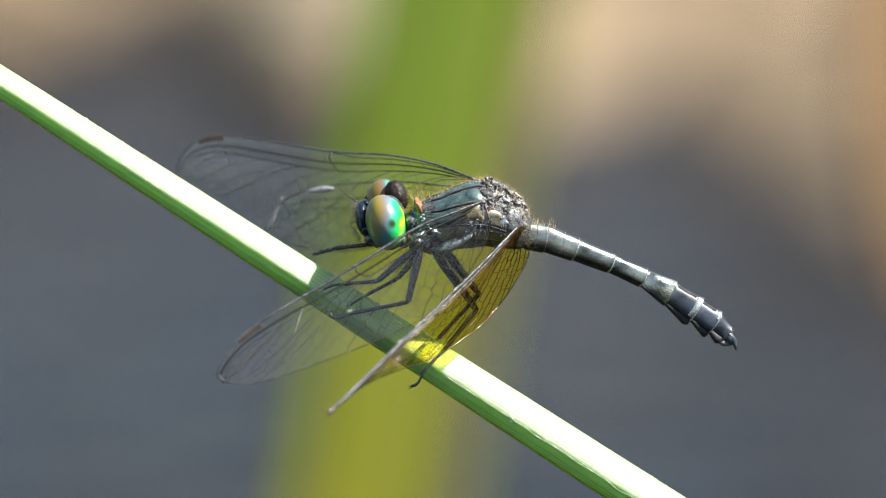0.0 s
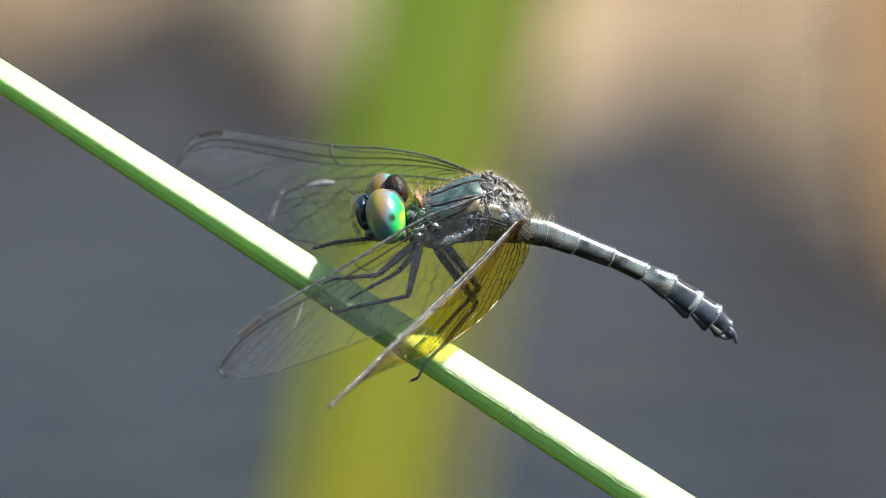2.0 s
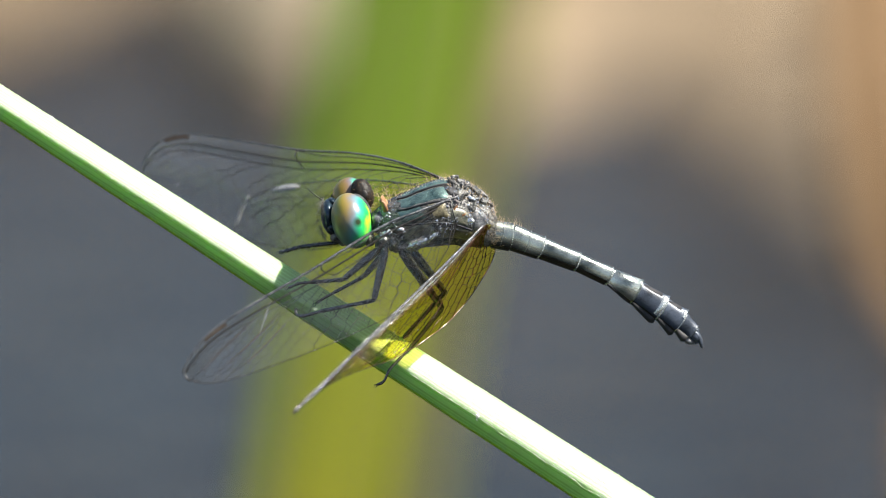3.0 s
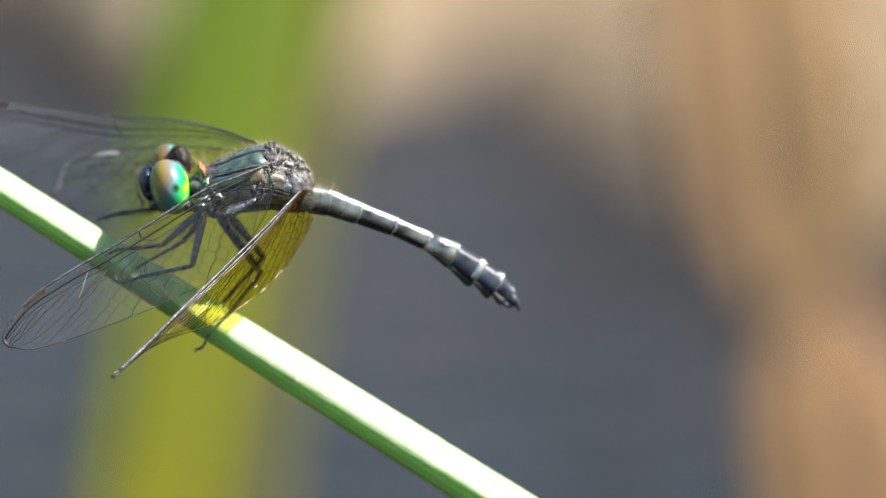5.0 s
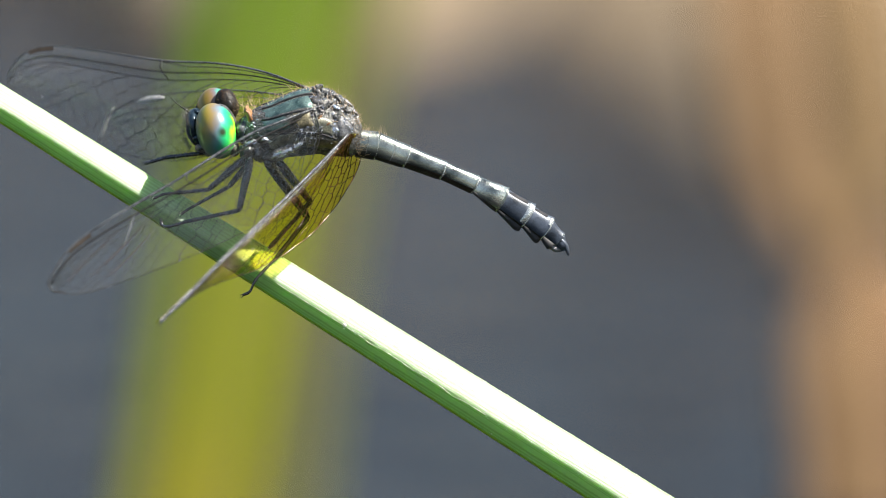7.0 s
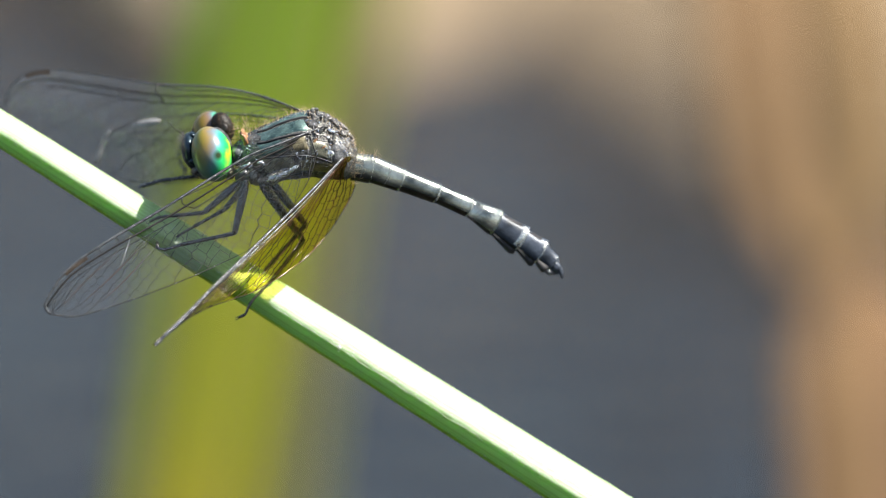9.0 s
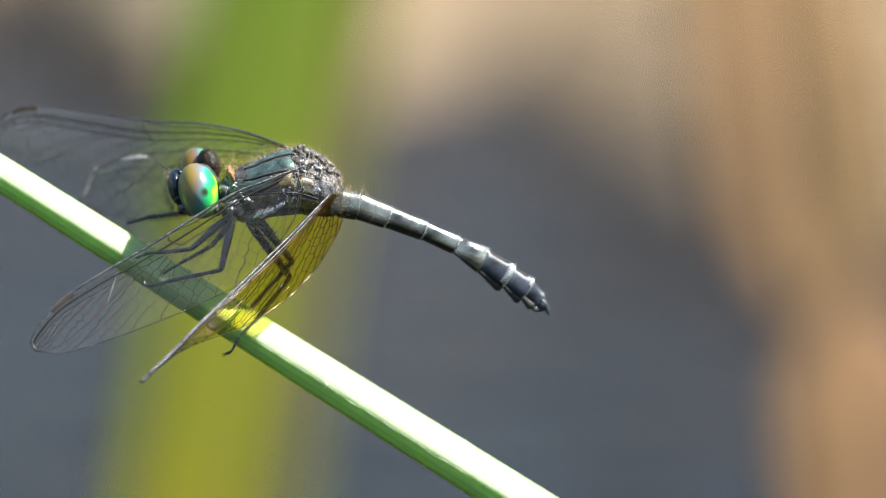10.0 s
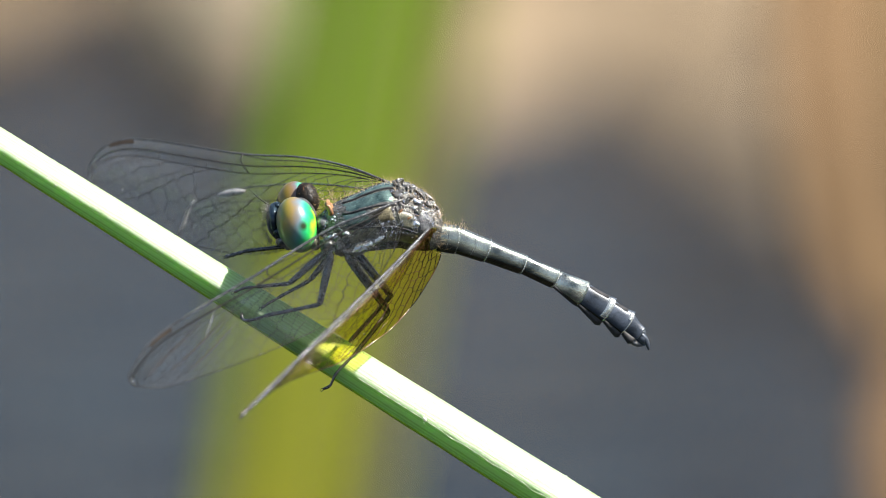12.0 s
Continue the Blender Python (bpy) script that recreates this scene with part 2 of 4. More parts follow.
def blade_material(name, stops, axis_from, axis_to, stripes, rough=0.42, through=0.3, spec=0.5, depth=0.00003, tint=(1, 1, 1), bleed=0.0, furrows=0.0):
    """A grass blade: colour along its length, fine lengthwise ribs, light let through."""
    m, n, l, b = material(name)
    out = n["Material Output"]
    uv = n.new("ShaderNodeUVMap")
    sep = n.new("ShaderNodeSeparateXYZ")
    l.new(uv.outputs[0], sep.inputs[0])
    rg = n.new("ShaderNodeMapRange")
    rg.inputs["From Min"].default_value, rg.inputs["From Max"].default_value = axis_from, axis_to
    l.new(sep.outputs["Y"], rg.inputs[0])
    co = n.new("ShaderNodeTexCoord")
    big = node(n, "TexNoise", Scale=90.0, Detail=3.0)
    l.new(co.outputs["Object"], big.inputs["Vector"])
    add = n.new("ShaderNodeMath")
    add.operation, add.inputs[1].default_value = "MULTIPLY_ADD", 0.12
    l.new(big.outputs[0], add.inputs[0])
    l.new(rg.outputs[0], add.inputs[2])
    r = ramp(n, stops)
    l.new(add.outputs[0], r.inputs[0])
    mp = n.new("ShaderNodeMapping")
    mp.inputs["Scale"].default_value = (stripes, stripes * 0.02, 1)
    l.new(uv.outputs[0], mp.inputs[0])
    ribs = node(n, "TexNoise", Scale=1.0, Detail=3.0)
    l.new(mp.outputs[0], ribs.inputs["Vector"])
    ridges = ribs.outputs[0]
    if furrows:
        phase = n.new("ShaderNodeMath")
        phase.operation, phase.inputs[1].default_value = "MULTIPLY", furrows
        l.new(sep.outputs["X"], phase.inputs[0])
        wave = n.new("ShaderNodeMath")
        wave.operation = "SINE"
        l.new(phase.outputs[0], wave.inputs[0])
        both = n.new("ShaderNodeMath")
        both.operation, both.inputs[1].default_value = "MULTIPLY_ADD", 0.13
        l.new(wave.outputs[0], both.inputs[0])
        l.new(ridges, both.inputs[2])
        ridges = both.outputs[0]
    shade = ramp(n, [(0.35, (0.68, 0.74, 0.62)), (0.65, (1.0, 1.0, 1.0))])
    l.new(ridges, shade.inputs[0])
    mul = n.new("ShaderNodeMix")
    mul.data_type, mul.blend_type = "RGBA", "MULTIPLY"
    mul.inputs["Factor"].default_value = 1.0
    l.new(r.outputs[0], mul.inputs["A"])
    l.new(shade.outputs[0], mul.inputs["B"])
    l.new(mul.outputs["Result"], b.inputs["Base Color"])
    b.inputs["Roughness"].default_value = rough
    b.inputs["Specular IOR Level"].default_value = spec
    b.inputs["Subsurface Weight"].default_value = bleed
    b.inputs["Subsurface Radius"].default_value = (0.75, 1.0, 0.35)
    b.inputs["Subsurface Scale"].default_value = 0.0018
    bp = n.new("ShaderNodeBump")
    bp.inputs["Strength"].default_value, bp.inputs["Distance"].default_value = 0.6, depth
    l.new(ridges, bp.inputs["Height"])
    l.new(bp.outputs[0], b.inputs["Normal"])
    tr = n.new("ShaderNodeBsdfTranslucent")
    warm = n.new("ShaderNodeMix")
    warm.data_type, warm.blend_type = "RGBA", "MULTIPLY"
    warm.inputs["Factor"].default_value = 1.0
    warm.inputs["B"].default_value = (*tint, 1)
    l.new(mul.outputs["Result"], warm.inputs["A"])
    l.new(warm.outputs["Result"], tr.inputs[0])
    mx = n.new("ShaderNodeMixShader")
    mx.inputs[0].default_value = through
    l.new(b.outputs[0], mx.inputs[1])
    l.new(tr.outputs[0], mx.inputs[2])
    l.new(mx.outputs[0], out.inputs[0])
    return m


STEM = blade_material("pale_green_sedge", [(0.0, (0.39, 0.57, 0.29)), (0.5, (0.43, 0.60, 0.32)), (1.0, (0.40, 0.58, 0.30))], 0.0, 0.7, 22.0, 0.36, 0.36, spec=0.9, depth=0.00004, tint=(0.90, 1.0, 0.50), bleed=0.65, furrows=11.0)
RIM = blade_material("lime_lit_thin_edge", [(0.0, (0.36, 0.56, 0.06)), (1.0, (0.40, 0.60, 0.08))], 0.0, 0.7, 16.0, 0.4, 0.5, bleed=0.6)
REED = blade_material("green_to_yellow_reed", [(0.0, (0.40, 0.35, 0.006)), (0.40, (0.39, 0.35, 0.008)), (0.60, (0.19, 0.32, 0.008)), (1.0, (0.12, 0.30, 0.006))], 0.0, 0.244, 7.0, 0.5, 0.35, spec=0.15, depth=0.000005)
REED_PALE = blade_material("olive_yellow_reed", [(0.0, (0.17, 0.175, 0.05)), (0.6, (0.22, 0.225, 0.06)), (1.0, (0.27, 0.27, 0.07))], 0.0, 0.235, 7.0, 0.5, 0.3, spec=0.15, depth=0.000005)
DEAD = blade_material("orange_tan_dead_reed", [(0.0, (0.34, 0.19, 0.10)), (0.5, (0.37, 0.21, 0.108)), (1.0, (0.32, 0.195, 0.10))], 0.0, 0.3, 7.0, 0.6, 0.2, spec=0.15, depth=0.000005)
STRAW = surface("dry_straw", (0.18, 0.134, 0.087), (0.24, 0.18, 0.115), 40, 0.9, depth=0.001, spec=0.05)
BLEACHED = surface("bleached_straw", (0.30, 0.25, 0.17), (0.46, 0.40, 0.29), 40, 0.9, depth=0.001, spec=0.05)
BANK = surface("sandy_litter", (0.176, 0.134, 0.089), (0.214, 0.164, 0.108), 14, 0.9, depth=0.0005, bump=0.05, fine=6, spec=0.05)


def water_material():
    m, n, l, b = material("dark_pond_water")
    co = n.new("ShaderNodeTexCoord")
    mud = node(n, "TexNoise", Scale=3.0, Detail=3.0)
    l.new(co.outputs["Object"], mud.inputs["Vector"])
    r = ramp(n, [(0.3, (0.005, 0.0048, 0.0046)), (0.7, (0.011, 0.010, 0.009))])
    l.new(mud.outputs[0], r.inputs[0])
    l.new(r.outputs[0], b.inputs["Base Color"])
    b.inputs["Roughness"].default_value, b.inputs["IOR"].default_value = 0.08, 1.117
    rip = node(n, "TexNoise", Scale=60.0, Detail=3.0)
    l.new(co.outputs["Object"], rip.inputs["Vector"])
    bp = n.new("ShaderNodeBump")
    bp.inputs["Strength"].default_value, bp.inputs["Distance"].default_value = 1.0, 0.0025
    l.new(rip.outputs[0], bp.inputs["Height"])
    l.new(bp.outputs[0], b.inputs["Normal"])
    return m


WATER = water_material()


# ---- shapes; lengths in millimetres, along the axes of VIEW ----
def smooth_line(points, count):
    """count points at even steps along a smooth curve through the given ones."""
    p = np.array(points, float)
    p = np.vstack([2 * p[0] - p[1], p, 2 * p[-1] - p[-2]])
    dense = []
    for i in range(1, len(p) - 2):
        for u in np.linspace(0, 1, 24, endpoint=False):
            a, b, c, d = p[i - 1], p[i], p[i + 1], p[i + 2]
            dense.append(0.5 * (2 * b + (c - a) * u + (2 * a - 5 * b + 4 * c - d) * u * u + (3 * b - a - 3 * c + d) * u ** 3))
    dense.append(p[-2])
    dense = np.array(dense)
    run = np.r_[0, np.cumsum(np.linalg.norm(np.diff(dense[:, :3], axis=0), axis=1))]
    at = np.linspace(0, run[-1], count)
    return np.stack([np.interp(at, run, dense[:, k]) for k in range(p.shape[1])], 1)


def lumpy(shape, amp, freq=2.2):
    """Shifts the points of a shape a little by smooth noise, so that it is no clean ball."""
    shape.v = [tuple(Vector(q) + amp * noise.noise_vector(Vector(q) * freq)) for q in shape.v]
    return shape


class Shape:
    """Collects vertices and faces of one mesh."""

    def __init__(self):
        self.v, self.f, self.uv = [], [], {}

    def add(self, verts, faces):
        o = len(self.v)
        self.v += [tuple(float(x) for x in q) for q in verts]
        self.f += [tuple(o + i for i in f) for f in faces]
        return self

    def grid(self, rows, closed=False, caps=False):
        nr, nc = len(rows), len(rows[0])
        faces = []
        for i in range(nr - 1):
            for j in range(nc if closed else nc - 1):
                k = (j + 1) % nc
                faces.append((i * nc + j, i * nc + k, (i + 1) * nc + k, (i + 1) * nc + j))
        if caps:
            faces += [tuple(range(nc))[::-1], tuple((nr - 1) * nc + j for j in range(nc))]
        return self.add([q for r in rows for q in r], faces)

    def tube(self, points, radii, sides=8, caps=True, flat=1.0):
        """A tube along points; radii one a point; flat squeezes it towards the lens's axis."""
        p = np.array(points, float)
        radii = np.broadcast_to(np.array(radii, float), (len(p),))
        t = np.gradient(p, axis=0)
        t /= np.linalg.norm(t, axis=1)[:, None] + 1e-12
        n = np.cross(t[0], (0, 0, 1) if abs(t[0][2]) < 0.9 else (0, 1, 0))
        rows = []
        for q, d, r in zip(p, t, radii):
            n = n - d * (n @ d)
            n /= np.linalg.norm(n) + 1e-12
            b = np.cross(d, n)
            rows.append([q + r * (n * math.cos(a) + flat * b * math.sin(a)) for a in np.linspace(0, 2 * math.pi, sides, endpoint=False)])
        return self.grid(rows, True, caps)

    def ball(self, centre, axes, turn=0.0, seg=32, rings=20):
        """An ellipsoid, turned in the picture plane by degrees."""
        c, s = math.cos(radians(turn)), math.sin(radians(turn))
        rows = []
        for i in range(1, rings):
            th = math.pi * i / rings
            row = []
            for a in np.linspace(0, 2 * math.pi, seg, endpoint=False):
                x, y, z = axes[0] * math.sin(th) * math.cos(a), axes[1] * math.cos(th), axes[2] * math.sin(th) * math.sin(a)
                row.append((centre[0] + c * x - s * y, centre[1] + s * x + c * y, centre[2] + z))
            rows.append(row)
        return self.grid(rows, True, True)

    def spikes(self, roots, ways, lengths, width, bend=0.25, seed=1):
        """Thin curved tapering hairs."""
        rnd = random.Random(seed)
        for q, w, ln in zip(roots, ways, lengths):
            q, w = np.array(q, float), np.array(w, float)
            w /= np.linalg.norm(w)
            side = np.array([rnd.gauss(0, 1) for _ in range(3)]) * bend * ln
            pts = [q - w * 0.05, q + w * ln * 0.5 + side * 0.15, q + w * ln + side * 0.5]
            self.tube(pts, [width, width * 0.7, width * 0.15], 3, False)
        return self


def mesh_of(name, shape, mat, origin, smooth=True):
    me = bpy.data.meshes.new(name)
    o = np.array(origin, float)
    me.from_pydata([tuple((np.array(q) - o) * 0.001) for q in shape.v], [], shape.f)
    me.validate()
    bm = bmesh.new()
    bm.from_mesh(me)
    bmesh.ops.recalc_face_normals(bm, faces=bm.faces)
    bm.to_mesh(me)
    bm.free()
    me.polygons.foreach_set("use_smooth", [smooth] * len(me.polygons))
    me.materials.append(mat)
    return me


PLACE = {}


def thing(name, origin, label, category, group="", kind=""):
    """An Empty at a point on the VIEW axes, in millimetres, for the parts of one thing."""
    ob = new(name)
    ob.empty_display_size = 0.002
    ob.matrix_basis = VIEW @ Matrix.Translation(Vector(origin) * 0.001)
    PLACE[ob] = np.array(origin, float)
    return tagged(ob, label, category, group, kind)


def part(name, shape, mat, parent, label="", origin=None, smooth=True, kind=""):
    """One mesh under a thing or a part, its points on the VIEW axes."""
    base = PLACE[parent]
    origin = base if origin is None else np.array(origin, float)
    ob = new(name, mesh_of(name, shape, mat, origin, smooth))
    ob.parent = parent
    ob.location = tuple((origin - base) * 0.001)
    PLACE[ob] = origin
    return tagged(ob, label, kind=kind)


# ---- pond, bank ----
def shore(x):
    """How far ahead the bank begins, x metres to the side: two bays."""
    xs = (-0.240, -0.143, -0.072, -0.052, -0.044, -0.037, -0.029, -0.023, -0.018, -0.014, -0.008, 0.000, 0.007, 0.011, 0.016, 0.021, 0.027, 0.034, 0.039, 0.043, 0.049, 0.066, 0.095, 0.241)
    ys = (0.652, 0.613, 0.562, 0.569, 0.579, 0.582, 0.574, 0.558, 0.541, 0.525, 0.508, 0.502, 0.510, 0.517, 0.523, 0.527, 0.528, 0.513, 0.480, 0.450, 0.424, 0.430, 0.489, 0.605)
    return float(np.mean([np.interp(x + e, xs, ys) for e in (-0.004, -0.002, 0, 0.002, 0.004)]))


def build_ground():
    """Bank and pond bed in one sheet: it dips under the water before the shore and rises gently behind it."""
    xs = np.r_[-400, -120, -40, -15, -6, -3, -1.5, -0.8, -0.4, np.arange(-0.2, 0.201, 0.004), 0.4, 0.8, 1.5, 3, 6, 15, 40, 120, 400]
    ys = np.r_[-300, -60, -15, -6, -3, -1.5, -0.5, 0.0, 0.2, np.arange(0.3, 0.8, 0.008), 0.9, 1.2, 1.8, 2.4, 3.4, 4.5, 7, 14, 40, 120, 400, 900]
    rows = []
    for y in ys:
        row = []
        for x in xs:
            d = y - shore(x)
            back = -2.5 - y
            z = (-0.3 * (1 - math.exp(d * 3.0)) if d < 0 else 0.05 * (1 - math.exp(-d * 1.3)))
            if back > 0:
                z = 0.3 * (1 - math.exp(-back * 0.4))
            z = max(z, 0.3 * (1 - math.exp(-(abs(x) - 5) * 0.3))) if abs(x) > 5 else z
            z += 0.004 * noise.noise(Vector((x * 20, y * 20, 0))) if 0.25 < y < 2 else 0
            row.append((x * 1000, y * 1000, z * 1000))
        rows.append(row)
    ground = new("ground", mesh_of("ground", Shape().grid(rows), BANK, (0, 0, 0)))
    tagged(ground, "sunlit tan sandy bank with dry litter round the pond", "ground", kind="structure")
    w = Shape().grid([[(x * 1000, y * 1000, 0) for x in (-30, -3, -0.5, 0.5, 3, 30)] for y in (-20, -2, 0.2, 0.7, 3, 10)])
    water = new("water", mesh_of("water", w, WATER, (0, 0, 0)))
    tagged(water, "dark grey-blue still pond water", "water", kind="structure")
    def litter(name, mat, seed, count, x0, x1, spread, long, label):
        rnd = random.Random(seed)
        s = Shape()
        for _ in range(count):
            x = rnd.uniform(x0, x1)
            y = shore(x) + 0.005 + abs(rnd.gauss(0, spread))
            z = 0.05 * (1 - math.exp(-(y - shore(x)) * 1.3)) + rnd.uniform(0.002, 0.008)
            a, ln, wd = rnd.uniform(0, math.pi), rnd.uniform(0.3, 1.0) * long, rnd.uniform(1, 2.4) * long / 0.07
            dx, dy, up = math.cos(a) * ln * 500, math.sin(a) * ln * 500, rnd.uniform(-3, 6)
            c = (x * 1000, y * 1000, z * 1000)
            s.tube([(c[0] - dx, c[1] - dy, c[2] - up), (c[0], c[1], c[2] + 2), (c[0] + dx, c[1] + dy, c[2] + up)], [wd * 0.5, wd, wd * 0.3], 5)
        tagged(new(name, mesh_of(name, s, mat, (0, 0, 0))), label, "straw", kind="stuff")

    litter("straw_litter", STRAW, 7, 200, -0.16, 0.18, 0.16, 0.07, "scattered dry tan straw lying on the bank")
    litter("bleached_straw", BLEACHED, 8, 420, -0.0235, -0.011, 0.07, 0.014, "heap of bleached pale straw on the bank")


build_ground()


# ---- reeds behind ----
def blade(name, spine, widths, mat, label, group, fold=0.08, steps=40):
    """A long leaf with a keel: spine points and half-widths in millimetres."""
    line = smooth_line([(*q, w) for q, w in zip(spine, widths)], steps)
    me_rows = []
    t = np.gradient(line[:, :3], axis=0)
    t /= np.linalg.norm(t, axis=1)[:, None]
    for q, d in zip(line, t):
        side = np.cross(d, (0, 0, 1))
        side /= np.linalg.norm(side)
        nrm = np.cross(side, d)
        cells = np.linspace(-1, 1, 9)
        me_rows.append([q[:3] + side * q[3] * c + nrm * q[3] * fold * abs(c) + nrm * 0.4 for c in cells] + [q[:3] + side * q[3] * c + nrm * (q[3] * fold * abs(c)) - nrm * 0.4 for c in cells[::-1]])
    s = Shape().grid(me_rows, True, True)
    origin = line[0, :3]
    ob = new(name, mesh_of(name, s, mat, origin))
    ob.matrix_basis = VIEW @ Matrix.Translation(Vector(origin) * 0.001)
    along = np.r_[0, np.cumsum(np.linalg.norm(np.diff(line[:, :3], axis=0), axis=1))] * 0.001
    put_uv(ob.data, along, 18, 2.0 * float(line[:, 3].max()) * 0.001 * 20)
    PLACE[ob] = np.array(origin)
    rib = Shape().tube(line[:, :3] + np.array((0, 0, 0.5)), line[:, 3] * 0.09 + 0.1, 6)
    part("midrib", rib, STRAW, ob, "paler midrib")
    return tagged(ob, label, "reed", group)


def put_uv(me, along, around, wide):
    """u across the leaf, v in metres along it."""
    layer = me.uv_layers.new(name="UVMap")
    for lp in me.loops:
        i, j = divmod(lp.vertex_index, around)
        layer.data[lp.index].uv = (wide * (j if j < around / 2 else around - j) / (around / 2), float(along[min(i, len(along) - 1)]))


blade("green_reed", [(-26.0, -117.2, -274), (-9.2, -23.3, -274), (-5.6, 0.0, -274), (-0.9, 22.4, -274), (2.9, 47.8, -274), (9.5, 103.7, -275)], [4.8, 5.2, 5.5, 6.0, 5.5, 0.6], REED, "tall reed leaf, green above and yellowed below", "reeds behind the perch", 0.06)
blade("olive_reed", [(-11.6, -127.2, -292), (-0.7, -23.7, -292), (2.4, 0.0, -292), (6.2, 22.8, -292), (10.4, 48.7, -292), (16.3, 100.4, -292)], [2.9, 3.2, 3.6, 4.7, 4.4, 0.4], REED_PALE, "olive-yellow reed leaf standing beside the green one", "reeds behind the perch", 0.05)
blade("dead_reed", [(57.0, -128.0, -298), (55.1, -34.3, -298), (54.0, -19.7, -298), (53.3, -12.4, -299), (52.7, -7.8, -299)], [8.7, 8.6, 8.2, 5.7, 0.9], DEAD, "broad orange-tan dead reed leaf standing in the water", "dead reeds")
blade("dead_reed", [(52.5, -132.3, -332), (73.3, -51.4, -329), (78.4, 23.6, -326), (67.3, 60.7, -320), (51.2, 45.6, -316), (46.5, 26.5, -313), (47.8, 12.2, -311), (49.4, -1.0, -311), (50.4, -10.5, -310)], [1.8, 1.9, 2.1, 3.8, 6.5, 7.9, 8.7, 7.6, 1.1], DEAD, "dead tan reed leaf bent over with its tip hanging down", "dead reeds", steps=70)
blade("dead_reed", [(49.7, -133.5, -341), (52.2, -41.2, -341), (53.0, -14.1, -341), (52.6, 7.6, -341), (51.6, 40.2, -341), (50.5, 89.1, -341)], [3.1, 3.3, 3.6, 3.6, 3.1, 0.5], DEAD, "narrow brown dead reed leaf behind the broad ones", "dead reeds")


# ---- the perch: a sedge stem ----
def build_stem():
    a, b = np.array((-6.472, -3.474, -1.3)), np.array((12.982, -16.031, -1.3))
    d = (b - a) / np.linalg.norm(b - a)
    up = np.array((-d[1], d[0], 0))
    out = np.array((0, 0, 1.0))
    lengths = np.r_[np.linspace(-190, -40, 12), np.linspace(-36, 44, 160), np.linspace(60, 420, 14)]
    # the three-edged section: height over the axis, depth towards the lens, in half-heights
    edge = [(1.0, -0.36), (0.975, -0.22), (0.8, 0.02), (0.55, 0.25), (0.28, 0.44), (-0.02, 0.55), (-0.19, 0.6), (-0.27, 0.594), (-0.35, 0.55), (-0.47, 0.44), (-0.64, 0.26), (-0.84, 0.0), (-0.98, -0.24), (-1.0, -0.34), (-0.92, -0.48), (-0.5, -0.7), (0.0, -0.86), (0.5, -0.84), (0.94, -0.56)]
    rows = []
    for s in lengths:
        h = 1.19 + 0.0091 * s if s > -60 else max(0.15, 0.644 + (s + 60) * 0.003)
        h = min(h, 1.55 + 0.25 * (1 - math.exp(-max(0, s - 44) / 60)))
        sag = 0.0003 * min(0, s + 60) ** 2
        c = a + d * s - up * sag + up * 0.015 * noise.noise(Vector((s * 0.15, 3, 0)))
        rows.append([c + up * h * (e + (0.022 if 5 <= k <= 8 else 0.012) * noise.noise(Vector((s * 0.9, k * 0.3, 1)))) + out * h * w for k, (e, w) in enumerate(edge)])
    origin = np.array(a)
    s = Shape().grid(rows, True, True)
    ob = new("sedge_stem", mesh_of("sedge_stem", s, STEM, origin))
    ob.matrix_basis = VIEW @ Matrix.Translation(Vector(origin) * 0.001)
    put_uv(ob.data, (lengths + 190) * 0.001, len(edge), 8.0)
    PLACE[ob] = origin
    tagged(ob, "pale green three-edged sedge stem leaning over the water", "plant stem")
    # the thin lower edge; its lime colour stands in for light coming through
    lip = []
    for s in np.linspace(-60, 90, 90):
        h = 1.19 + 0.0091 * s if s > -60 else 0.644
        h = min(h, 1.55 + 0.25 * (1 - math.exp(-max(0, s - 44) / 60)))
        q = a + d * s + up * 0.015 * noise.noise(Vector((s * 0.15, 3, 0)))
        lip.append([q + up * h * e + out * h * w for e, w in ((-0.95, -0.17), (-1.03, -0.24), (-1.06 - 0.02 * noise.noise(Vector((s * 0.7, 5, 2))), -0.34), (-1.01, -0.40), (-0.93, -0.46))])
    edge_strip = part("thin_edge", Shape().grid(lip, True, True), RIM, ob, "thin edge, coloured lime for light coming through")
    put_uv(edge_strip.data, np.linspace(0.13, 0.28, 90), 5, 1.0)
    # dry specks and scars along the ridge
    rnd = random.Random(5)
    for at, e, w, r in ((13.2, -0.24, 0.6, 0.10), (13.3, -0.42, 0.48, 0.05), (13.25, -0.32, 0.56, 0.06), (16.3, 0.75, -0.02, 0.05), (-20.4, 0.98, -0.3, 0.06), (-27.5, -0.24, 0.6, 0.06), (25, -0.85, -0.06, 0.07), (-11, 0.4, 0.26, 0.06), (22.5, 0.95, -0.22, 0.06), (-15, -0.24, 0.6, 0.05)):
        h = 1.19 + 0.0091 * at
        c = a + d * at + up * h * e + out * h * w
        spot = Shape().ball(c, (r * rnd.uniform(1, 1.8), r, r * 0.6), rnd.uniform(0, 180), 10, 7)
        part("scale", spot, PALE_FLECK, ob, "pale dry speck")
    # pale beads added to imitate the broken highlight along the ridge
    glint_beads = Shape()
    for _ in range(640):
        at = rnd.uniform(-34, 44) if rnd.random() < 0.5 else rnd.gauss(rnd.choice((-27, -22, -14, 3, 16, 26)), 2.5)
        h = 1.19 + 0.0091 * at
        e, w = rnd.choice(((-0.22, 0.6), (-0.34, 0.555), (-0.1, 0.57), (0.99, -0.3)))
        r = rnd.uniform(0.008, 0.024)
